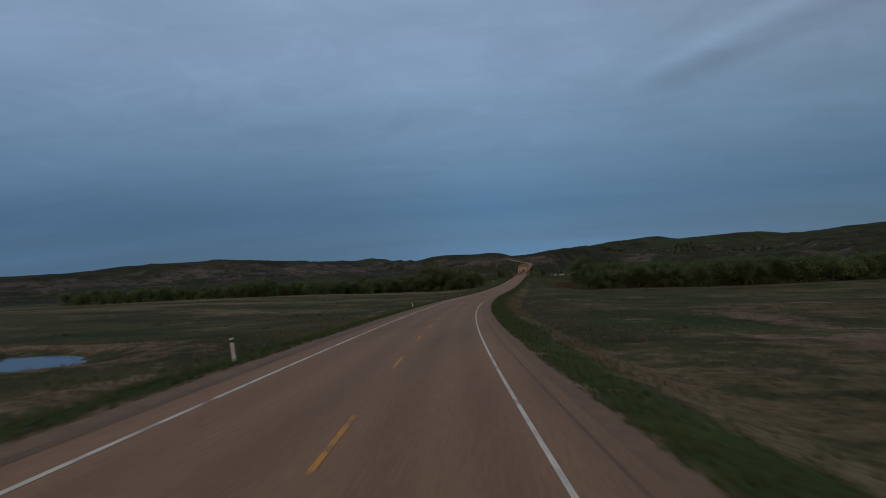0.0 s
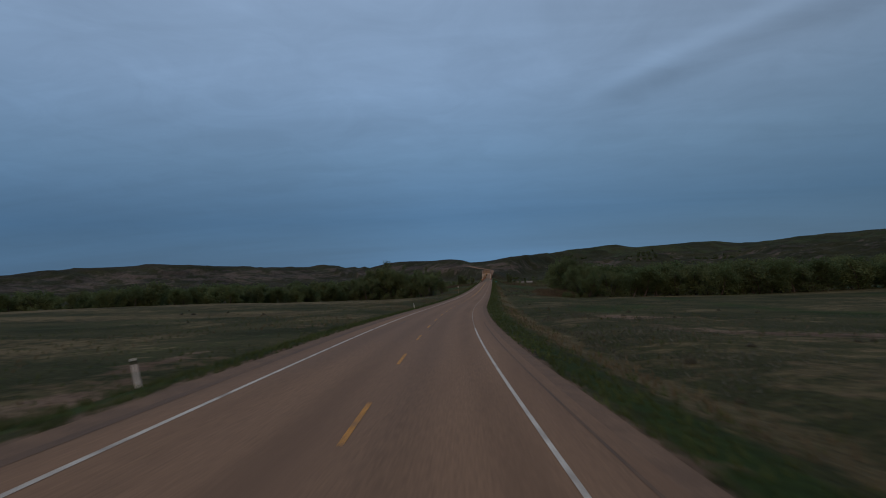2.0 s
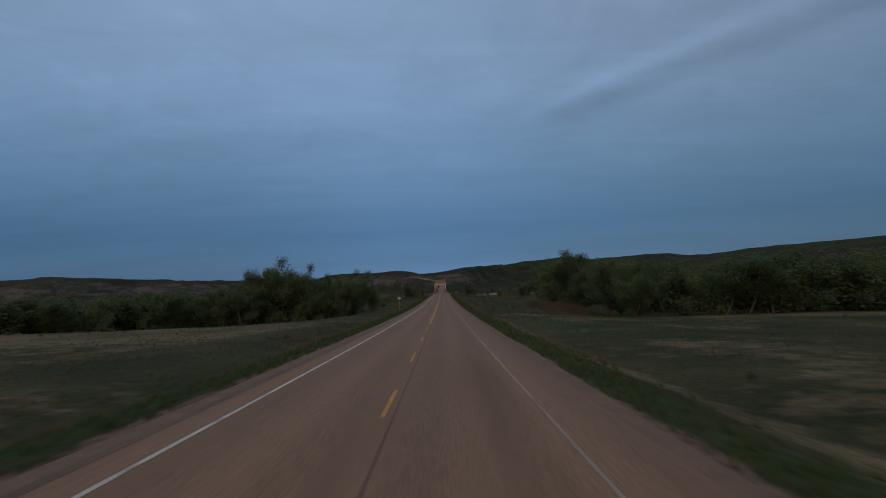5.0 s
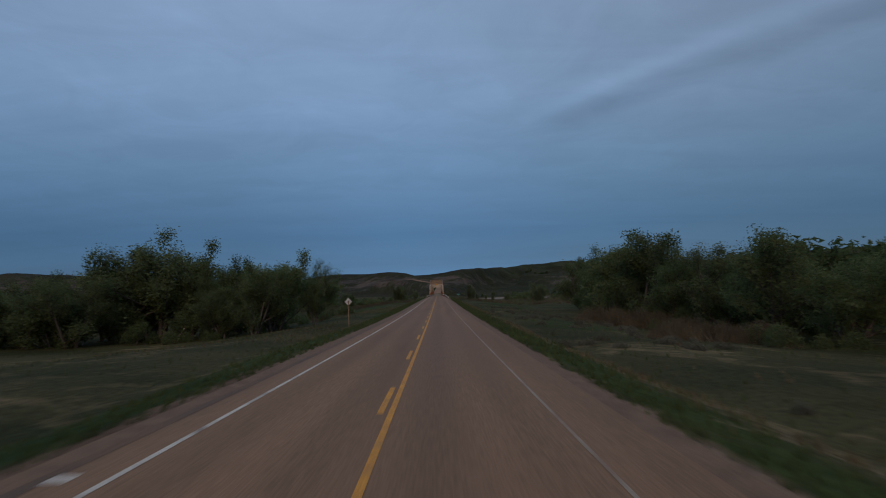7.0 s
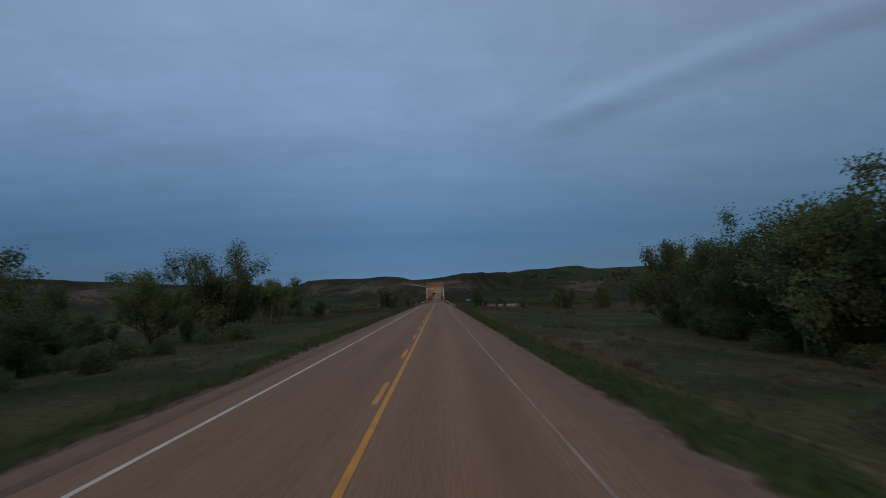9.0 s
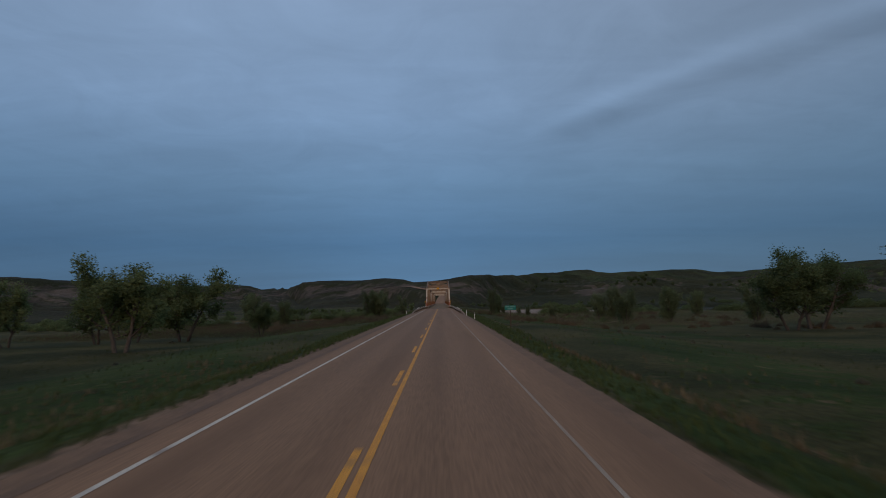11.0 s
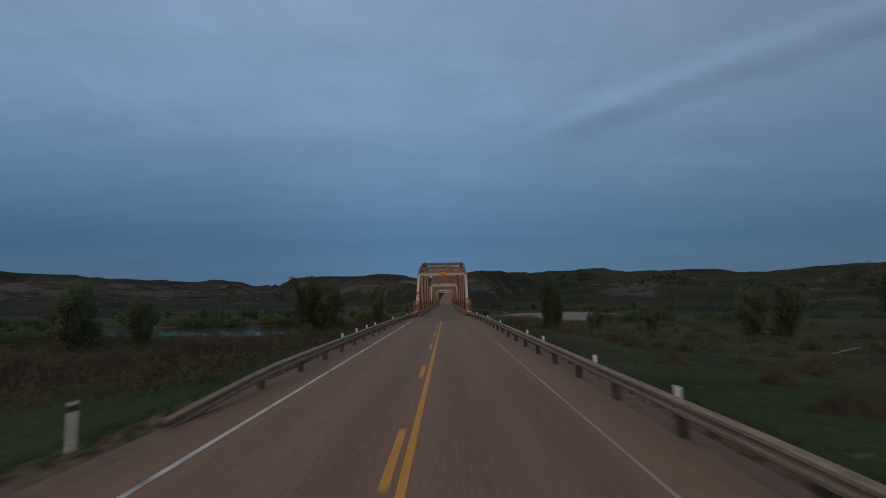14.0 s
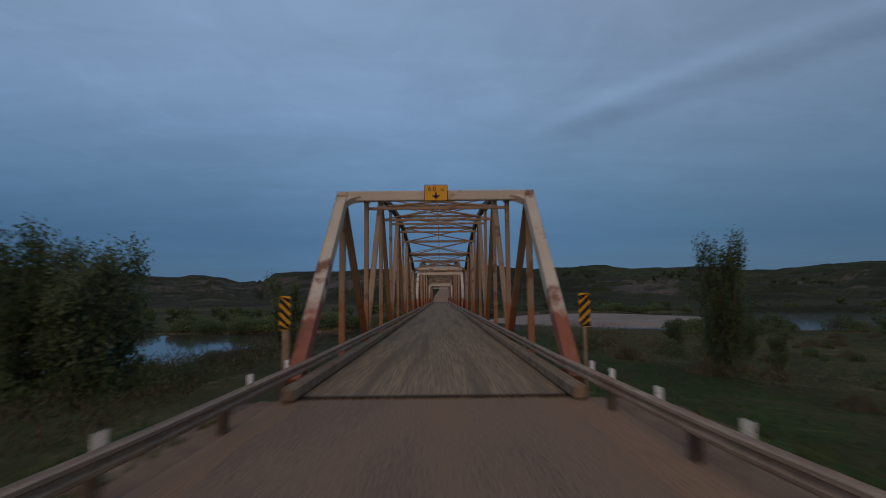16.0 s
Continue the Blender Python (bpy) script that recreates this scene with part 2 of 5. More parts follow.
def weathered(name, above, below, rust, height, ragged=1.2):
    """Bridge paint that has gone to rust near the deck, with a ragged upper edge, and in flakes above it."""
    m = mat(name, tuple(0.88 * c for c in above), above, 0.8, 45, 0.65, 0.08, fine_mix=0.10, third=rust, third_scale=0.9, third_cut=(0.60, 0.67))
    n, l = m.node_tree.nodes, m.node_tree.links
    bsdf = n["Principled BSDF"]
    old = bsdf.inputs["Base Color"].links[0].from_socket
    tc, sp = n.new("ShaderNodeTexCoord"), n.new("ShaderNodeSeparateXYZ")
    l.new(tc.outputs["Object"], sp.inputs[0])
    t = n.new("ShaderNodeTexNoise")
    t.inputs["Scale"].default_value, t.inputs["Detail"].default_value = 1.3, 6.0
    l.new(tc.outputs["Object"], t.inputs["Vector"])
    wob = n.new("ShaderNodeMath")
    wob.operation = "MULTIPLY_ADD"
    l.new(t.outputs[0], wob.inputs[0])
    wob.inputs[1].default_value = 2 * ragged
    l.new(sp.outputs[2], wob.inputs[2])
    r = n.new("ShaderNodeMapRange")
    r.inputs[1].default_value, r.inputs[2].default_value, r.inputs[3].default_value, r.inputs[4].default_value = height + ragged - 0.35, height + ragged + 0.25, 1.0, 0.0
    l.new(wob.outputs[0], r.inputs[0])
    t2 = n.new("ShaderNodeTexNoise")
    t2.inputs["Scale"].default_value, t2.inputs["Detail"].default_value = 4.0, 5.0
    l.new(tc.outputs["Object"], t2.inputs["Vector"])
    rust_mix = n.new("ShaderNodeMix")
    rust_mix.data_type = "RGBA"
    l.new(t2.outputs[0], rust_mix.inputs[0])
    rust_mix.inputs[6].default_value, rust_mix.inputs[7].default_value = (*below, 1), (*[min(1, 1.9 * c) for c in below], 1)
    x = n.new("ShaderNodeMix")
    x.data_type = "RGBA"
    l.new(r.outputs[0], x.inputs[0])
    l.new(old, x.inputs[6])
    l.new(rust_mix.outputs[2], x.inputs[7])
    l.new(x.outputs[2], bsdf.inputs["Base Color"])
    return m


end_paint = weathered("cream_end_post_paint", (0.60, 0.49, 0.37), (0.20, 0.068, 0.038), (0.22, 0.10, 0.06), 2.3)
web_paint = weathered("tan_web_paint", (0.35, 0.228, 0.138), (0.22, 0.092, 0.040), (0.21, 0.100, 0.055), 2.2)
rust_steel = mat("rusty_bridge_steel", (0.30, 0.13, 0.065), (0.42, 0.23, 0.13), 0.7, 12, 0.8, 0.2, third=(0.50, 0.38, 0.27), third_scale=0.6, third_cut=(0.52, 0.66))
rail_steel = mat("weathered_guardrail", (0.25, 0.165, 0.105), (0.36, 0.245, 0.160), 0.8, 16, 0.6, 0.15, third=(0.28, 0.15, 0.09), third_scale=0.7, third_cut=(0.58, 0.70), stretch=(1, 0.3, 1))
post_white = mat("white_post_plastic", (0.66, 0.65, 0.62), (0.80, 0.79, 0.76), 3, 30, 0.5, 0.1)
black_band = mat("black_band", (0.010, 0.010, 0.010), (0.018, 0.017, 0.016), 3, 30, 0.6, 0.0, spec=0.15)
sign_yellow = mat("yellow_sign_sheeting", (0.68, 0.32, 0.012), (0.78, 0.38, 0.016), 2, 20, 0.45, 0.0, fine_mix=0.08)
sign_green = mat("green_sign_sheeting", (0.008, 0.15, 0.125), (0.014, 0.19, 0.16), 2, 20, 0.45, 0.0, fine_mix=0.08)
sign_back = mat("bare_sign_back", (0.40, 0.40, 0.41), (0.52, 0.52, 0.53), 2, 20, 0.45, 0.1, metal=0.6)
timber = mat("weathered_timber", (0.19, 0.130, 0.080), (0.29, 0.203, 0.128), 2, 16, 0.9, 0.4, stretch=(1, 1, 0.2), per_piece=0.15)
concrete = mat("weathered_concrete", (0.32, 0.29, 0.26), (0.45, 0.41, 0.37), 0.7, 12, 0.9, 0.3)
deck_wood = mat("worn_deck", (0.196, 0.134, 0.076), (0.262, 0.182, 0.106), 2.2, 14, 0.9, 0.2, third=(0.150, 0.102, 0.060), third_scale=1.3, third_cut=(0.50, 0.64), stretch=(1, 0.03, 1))
sand = mat("pale_river_sand", (0.20, 0.152, 0.118), (0.27, 0.208, 0.165), 0.05, 1.2, 0.95, 0.3)


def covered(name, colours, scales, cut=0.18, bump_size=0.2):
    """Ground whose cover is told by a colour attribute: base, red weight, green weight and blue weight each take a pair of colours."""
    m = bpy.data.materials.new(name)
    m.use_nodes = True
    n, l = m.node_tree.nodes, m.node_tree.links
    bsdf = n["Principled BSDF"]
    bsdf.inputs["Roughness"].default_value = 1.0
    bsdf.inputs["Specular IOR Level"].default_value = 0.1
    tc = n.new("ShaderNodeTexCoord")
    noises = []
    for sc in scales:
        t = n.new("ShaderNodeTexNoise")
        t.inputs["Scale"].default_value, t.inputs["Detail"].default_value, t.inputs["Roughness"].default_value = sc, 6.0, 0.6
        l.new(tc.outputs["Object"], t.inputs["Vector"])
        noises.append(t.outputs[0])

    def span(v, a, b, c=0.0, d=1.0):
        r = n.new("ShaderNodeMapRange")
        r.inputs[1].default_value, r.inputs[2].default_value, r.inputs[3].default_value, r.inputs[4].default_value = a, b, c, d
        l.new(v, r.inputs[0])
        return r.outputs[0]

    def mix(fac, a, b, blend="MIX"):
        x = n.new("ShaderNodeMix")
        x.data_type, x.blend_type = "RGBA", blend
        for sock, v in ((x.inputs[0], fac), (x.inputs[6], a), (x.inputs[7], b)):
            if isinstance(v, tuple):
                sock.default_value = (*v, 1)
            elif isinstance(v, float):
                sock.default_value = v
            else:
                l.new(v, sock)
        return x.outputs[2]

    broad, mid, fine = noises
    attr = n.new("ShaderNodeAttribute")
    attr.attribute_name = "cover"
    weights = n.new("ShaderNodeSeparateColor")
    l.new(attr.outputs["Color"], weights.inputs[0])
    col = mix(span(broad, 0.38, 0.62), *colours[0])
    for k in range(3):
        add = n.new("ShaderNodeMath")
        l.new(weights.outputs[k], add.inputs[0])
        l.new(span(mid, 0.3, 0.7, -0.45, 0.45), add.inputs[1])
        col = mix(span(add.outputs[0], 0.5 - cut, 0.5 + cut), col, mix(span(broad, 0.4, 0.6), *colours[k + 1]))
    col = mix(1.0, col, span(fine, 0.3, 0.7, 0.6, 1.4), "MULTIPLY")
    l.new(col, bsdf.inputs["Base Color"])
    b = n.new("ShaderNodeBump")
    b.inputs["Strength"].default_value, b.inputs["Distance"].default_value = 0.7, bump_size
    l.new(fine, b.inputs["Height"])
    l.new(b.outputs[0], bsdf.inputs["Normal"])
    return m


# base field, red: green verge, green: dry grass, blue: bare clay
grass_ground = covered("prairie_ground", (((0.034, 0.037, 0.013), (0.074, 0.067, 0.028)), ((0.025, 0.042, 0.009), (0.047, 0.065, 0.017)),
                                          ((0.098, 0.076, 0.036), (0.165, 0.126, 0.064)), ((0.125, 0.080, 0.052), (0.215, 0.145, 0.098))), (0.06, 0.45, 2.8))
# base dark slope grass, red: green meadow, green: brown scrub, blue: pale clay
hill_clay = covered("badland_hillside", (((0.024, 0.027, 0.012), (0.046, 0.046, 0.023)), ((0.030, 0.042, 0.015), (0.050, 0.062, 0.024)),
                                         ((0.026, 0.026, 0.015), (0.050, 0.044, 0.028)), ((0.052, 0.043, 0.034), (0.110, 0.086, 0.068))), (0.012, 0.055, 0.25), 0.20, 3.0)


water = bpy.data.materials.new("river_water")
water.use_nodes = True
wb = water.node_tree.nodes["Principled BSDF"]
wb.inputs["Base Color"].default_value = (0.055, 0.050, 0.042, 1)
wb.inputs["Roughness"].default_value = 0.07
wv = water.node_tree.nodes.new("ShaderNodeTexNoise")
wv.inputs["Scale"].default_value, wv.inputs["Detail"].default_value = 0.9, 3
wc = water.node_tree.nodes.new("ShaderNodeTexCoord")
wbm = water.node_tree.nodes.new("ShaderNodeBump")
wbm.inputs["Strength"].default_value, wbm.inputs["Distance"].default_value = 0.06, 0.05
water.node_tree.links.new(wc.outputs["Object"], wv.inputs["Vector"])
water.node_tree.links.new(wv.outputs[0], wbm.inputs["Height"])
water.node_tree.links.new(wbm.outputs[0], wb.inputs["Normal"])
top_steel = mat("brown_top_chord_paint", (0.13, 0.085, 0.055), (0.22, 0.150, 0.095), 0.8, 14, 0.7, 0.15, third=(0.15, 0.06, 0.03), third_scale=0.9, third_cut=(0.56, 0.66))
dark_timber = mat("dark_rail_post_timber", (0.075, 0.052, 0.035), (0.12, 0.085, 0.058), 2, 16, 0.9, 0.4, stretch=(1, 1, 0.2), per_piece=0.15)
sign_faint = mat("dull_sign_lettering", (0.10, 0.26, 0.23), (0.14, 0.32, 0.28), 2, 20, 0.45, 0.0, fine_mix=0.08)
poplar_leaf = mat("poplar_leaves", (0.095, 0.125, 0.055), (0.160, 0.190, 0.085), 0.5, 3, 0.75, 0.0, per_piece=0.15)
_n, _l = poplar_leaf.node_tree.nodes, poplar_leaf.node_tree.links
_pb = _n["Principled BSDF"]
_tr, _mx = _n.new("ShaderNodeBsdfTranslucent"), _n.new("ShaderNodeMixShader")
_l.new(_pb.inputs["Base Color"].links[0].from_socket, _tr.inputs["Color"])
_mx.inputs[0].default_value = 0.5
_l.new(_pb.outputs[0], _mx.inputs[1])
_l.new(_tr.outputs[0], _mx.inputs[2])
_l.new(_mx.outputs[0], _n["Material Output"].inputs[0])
# ---- building helpers ----
def mesh_of(name, verts, faces, material, smooth=False):
    me = bpy.data.meshes.new(name)
    me.from_pydata(verts, [], faces)
    me.materials.append(material)
    if smooth:
        me.polygons.foreach_set("use_smooth", [True] * len(me.polygons))
    me.update()
    return me


def part(name, bm, material, parent=None, label=""):
    """One mesh object out of a bmesh or a mesh, under a thing or a part."""
    if isinstance(bm, bmesh.types.BMesh):
        me = bpy.data.meshes.new(name)
        bm.to_mesh(me)
        bm.free()
        me.materials.append(material)
    else:
        me = bm
    ob = new(name, me)
    if parent:
        ob.parent = parent
    if label:
        ob["label"] = label
    return ob


def thing(name, m, label, category, group="", kind=""):
    ob = new(name)
    ob.matrix_world = m
    return tagged(ob, label, category, group, kind)


def box(bm, size, at=(0, 0, 0), rot=None, bevel=0.0):
    m = Matrix.Translation(at) @ (rot if rot else Matrix.Identity(4)) @ Matrix.Diagonal((*size, 1))
    made = bmesh.ops.create_cube(bm, size=1, matrix=m)["verts"]
    if bevel:
        edges = list({e for v in made for e in v.link_edges})
        bmesh.ops.bevel(bm, geom=edges, offset=bevel, segments=1, affect="EDGES")
    return bm


def bar(bm, a, b, w, h, bevel=0.0):
    """A beam from a to b, w wide across and h deep."""
    a, b = Vector(a), Vector(b)
    d = b - a
    q = d.to_track_quat("Y", "Z").to_matrix().to_4x4()
    return box(bm, (w, d.length, h), (a + b) / 2, q, bevel)


def tube(path, radii, sides, verts, faces, cap=False):
    """Append a tapered tube along the path to verts and faces."""
    base = len(verts)
    for i, p in enumerate(path):
        a = path[max(i - 1, 0)]
        b = path[min(i + 1, len(path) - 1)]
        d = (Vector(b) - Vector(a)).normalized()
        u = d.orthogonal().normalized()
        v = d.cross(u)
        for k in range(sides):
            c, s = math.cos(2 * math.pi * k / sides), math.sin(2 * math.pi * k / sides)
            verts.append(tuple(Vector(p) + (u * c + v * s) * radii[i]))
    for i in range(len(path) - 1):
        for k in range(sides):
            k2 = (k + 1) % sides
            faces.append((base + i * sides + k, base + i * sides + k2, base + (i + 1) * sides + k2, base + (i + 1) * sides + k))
    if cap:
        faces.append(tuple(base + (len(path) - 1) * sides + k for k in range(sides)))


def sm(a, b, v):
    t = min(1.0, max(0.0, (v - a) / (b - a)))
    return t * t * (3 - 2 * t)


# ---- the plan: the road runs along y to the bridge, whose first portal stands at y = 0 ----
BEND_Y, BEND_R = -417.3, 1061.8
SAG_Y, SAG_R = -225.3, 7646.3
PAVED = 5.12
BRIDGE_END = 250.0


def road_x(y):
    d = max(0.0, BEND_Y - y)
    far = max(0.0, d - 260)
    d = min(d, 260)
    return d * d / (2 * BEND_R) + far * 260 / BEND_R


def road_z(y):
    d = max(0.0, SAG_Y - y)
    far = max(0.0, d - 430)
    d = min(d, 430)
    return d * d / (2 * SAG_R) + far * 430 / SAG_R


LEAN_Y = (-600, -520, -483, -445, -370, -333, -297, -261, -225, -156, -86, -16)
LEAN = (0.0158, 0.0236, 0.0280, 0.0300, 0.0303, 0.0288, 0.0244, 0.0183, 0.0160, 0.0134, 0.0085, 0.0)


def lean_of(y):
    """The slight fall of the whole valley floor to the right of the road, in metres for each metre."""
    if y <= LEAN_Y[0]:
        return LEAN[0]
    for k in range(len(LEAN_Y) - 1):
        if y <= LEAN_Y[k + 1]:
            return LEAN[k] + (LEAN[k + 1] - LEAN[k]) * (y - LEAN_Y[k]) / (LEAN_Y[k + 1] - LEAN_Y[k])
    return 0.0


def tilt(x, y):
    return lean_of(y) * max(-110.0, min(110.0, x - road_x(y)))


def cross_fall(y):
    """Metres by which the road drops for each metre to the right, in the bend."""
    return 0.0442 * sm(-420, -490, y) + lean_of(y)


def road_half(y, u=1):
    return (PAVED if u > 0 else PAVED - 0.30) - 0.10 * sm(-110, -60, y) - 0.65 * sm(-20, -6, y)


def bank_near(x):
    return 66 + 60 * sm(0, 50, x) + 8 * math.sin(x * 0.021 + 0.6) + 4 * math.sin(x * 0.057)


def bank_far(x):
    return 140 + 150 * sm(-40, 50, x) + 10 * math.sin(x * 0.013 + 1.0) + 5 * math.sin(x * 0.041)


WATER_Z = -7.0


def land(x, y):
    """Height of the open ground, away from the road."""
    n1 = noise.noise(Vector((x * 0.013, y * 0.013, 3.1)))
    n2 = noise.noise(Vector((x * 0.06, y * 0.06, 7.7)))
    n3 = noise.noise(Vector((x * 0.22, y * 0.22, 1.7)))
    z = -1.25 + 0.5 * n1 + 0.3 * n2 + 0.10 * n3 + road_z(y)
    u = abs(x - road_x(y))
    z -= (0.8 + 2.4 * sm(-330, -235, y)) * sm(9, 44, u)
    z -= 1.6 * sm(-120, 10, y)
    bn, bf = bank_near(x), bank_far(x)
    inside = sm(bn - 6, bn + 5, y) * (1 - sm(bf - 5, bf + 9, y))
    z = z * (1 - inside) + (-8.6 + 0.5 * n1) * inside
    far = sm(bf + 60, 700, y)
    z = z * (1 - far) + (-1.0 + 3 * n1) * far
    # knolls and washes beside the bend
    z += 1.5 * math.exp(-((x - 62) / 30) ** 2 - ((y + 500) / 26) ** 2) + 1.2 * math.exp(-((x - 105) / 34) ** 2 - ((y + 455) / 22) ** 2)
    # sunken pond
    d = math.hypot((x + 30) / 16.5, (y + 556) / 9.0)
    z -= 1.1 * (1 - sm(0.6, 1.3, d))
    return z - tilt(x, y)


def ground_z(x, y):
    """Height of the ground with the road's bank cut into it."""
    if y > -1.0 and y < BRIDGE_END + 1:
        return land(x, y)
    u = x - road_x(y)
    d = abs(u) - road_half(y, u)
    edge = road_z(y) - cross_fall(y) * u
    if d < -0.6:
        return edge - 0.45
    if d < 0.25:
        return edge - 0.02 - 0.10 * max(0.0, d)
    low = land(x, y)
    k = sm(0.0, 7.5 if low > -2.6 else 11.0, d)
    ditch = -0.35 * math.exp(-((d - 6.5) / 2.5) ** 2)
    return (edge - 0.06) * (1 - k) + low * k + ditch


# azimuth seen from the bridge, crest height and crest distance
HILL_CREST = ((-90, 34, 1150), (-69, 40, 1170), (-62, 46, 1178), (-59.5, 46.5, 1179), (-57.9, 55, 1180), (-55.7, 55, 1164), (-54.8, 59, 1159), (-49.2, 60.5, 1119),
              (-48, 62.5, 1111), (-42.8, 58.5, 1088), (-39.8, 54, 1077), (-36, 51, 1063), (-35.2, 46, 1061), (-31, 50, 1195), (-25, 52, 1410), (-22.7, 60, 1490),
              (-20.9, 55, 1575), (-19.6, 49, 1640), (-18.4, 52, 1600), (-17.4, 38, 1080), (-16.7, 42, 966), (-14.5, 45.5, 935), (-11.7, 43.5, 894), (-9.3, 42, 842),
              (-5.9, 40.5, 765), (-4.7, 36.5, 705), (-3.6, 30.5, 660), (1.2, 31.5, 620), (3.8, 36.5, 621), (5.6, 40.5, 700), (9.3, 55, 1160), (12.5, 76, 1530),
              (16.1, 89, 1740), (17.6, 77, 1615), (18.9, 69.5, 1515), (21.6, 80, 1765), (24.8, 88, 1920), (26.6, 88, 1998), (28.6, 77.5, 2078), (32.2, 78, 2063),
              (34.5, 89, 2050), (38, 91, 2043), (45, 96, 2030), (60, 100, 2000), (90, 100, 2000))


def crest(az):
    for (a0, h0, d0), (a1, h1, d1) in zip(HILL_CREST, HILL_CREST[1:]):
        if az <= a1:
            k = (az - a0) / (a1 - a0)
            return h0 + (h1 - h0) * k, d0 + (d1 - d0) * k
    return HILL_CREST[-1][1:]


def far_road(y):
    """Centre line of the road beyond the bridge: x and height."""
    x = 3.5 * sm(270, 370, y) - 33 * sm(375, 485, y) - 60 * sm(470, 580, y)
    z = 0.089 * max(0.0, y - 262) * (1 - 0.35 * sm(480, 620, y))
    return x, z


def hill_z(x, y):
    r, az = math.hypot(x, y), math.degrees(math.atan2(x, y))
    top, rc = crest(az)
    s = r / rc
    low = sm(min(430, 0.56 * rc), min(640, 0.75 * rc), r) * min(12.0, top * 0.2)
    rise = sm(0.50, 0.97, s) * 0.62 + sm(0.72, 0.95, s) * 0.38
    if rc > 1500:
        rise = 0.30 * sm(0.36, 0.55, s) + 0.70 * sm(0.60, 1.0, s)
    g = noise.noise(Vector((x * 0.007, y * 0.007, 1.3)))
    g2 = abs(noise.noise(Vector((x * 0.016, y * 0.016, 5.3))))
    g3 = abs(noise.noise(Vector((x * 0.04, y * 0.04, 9.3))))
    rough = sm(min(470, 0.62 * rc), min(620, 0.78 * rc), r) * (1 - 0.93 * sm(0.84, 0.98, s))
    z = -5 + low + (top + 4.5 - min(12.0, top * 0.2)) * rise + rough * (0.06 * top + 2) * (1.1 * g + 2.4 * (g2 - 0.2) + 0.8 * (g3 - 0.2))
    z -= 6.0 * sm(1.02, 1.25, s)
    # stepped ledges where harder beds crop out
    if s < 0.97:
        bed = 5.5 + 2.0 * g
        step = (z / bed) % 1.0
        z += rough * 0.28 * bed * (sm(0.35, 0.65, step) - step)
    if y > 200:
        fx, fz = far_road(min(y, 640))
        k = math.exp(-max(0.0, (abs(x - fx) - 7) / 16) ** 2) * (1 - sm(560, 640, y))
        z = z * (1 - k) + (fz - 0.5) * k
    return z


def steps(marks):
    """Coordinates from (start, stride) pairs up to a last start."""
    out = []
    for (a, s), (b, _) in zip(marks, marks[1:]):
        k = max(1, round((b - a) / s))
        out += [a + (b - a) * i / k for i in range(k)]
    return out + [marks[-1][0]]


def sheet(us, ys, height, centre, material, name, skip=None):
    verts, faces = [], []
    for y in ys:
        cx = centre(y)
        for u in us:
            verts.append((cx + u, y, height(cx + u, y)))
    w = len(us)
    for j in range(len(ys) - 1):
        for i in range(w - 1):
            a = j * w + i
            faces.append((a, a + 1, a + w + 1, a + w))
    return mesh_of(name, verts, faces, material, True)


half = [0, 2.5, 4.0, 4.6, 5.0, 5.3, 5.6, 6.0, 6.8, 7.8, 9.0, 10.4, 12, 14, 16.5, 19, 22, 25, 28.5, 32, 36, 41, 47, 54, 62, 71, 82, 95, 110, 128, 150, 178, 215, 265, 330, 420, 560, 760, 1100, 1700, 2800, 4600]
us = [-u for u in half[:0:-1]] + half
ys = steps([(-4600, 600), (-1600, 150), (-700, 20), (-600, 2.5), (-150, 2.0), (60, 3.0), (330, 12), (700, 60), (1500, 300), (4600, 0)])


def cover_attribute(me, rule):
    at = me.color_attributes.new("cover", "FLOAT_COLOR", "POINT")
    vals = np.zeros((len(me.vertices), 4), dtype=np.float32)
    for i, v in enumerate(me.vertices):
        vals[i] = (*rule(v.co.x, v.co.y, v.co.z), 1.0)
    at.data.foreach_set("color", vals.ravel())


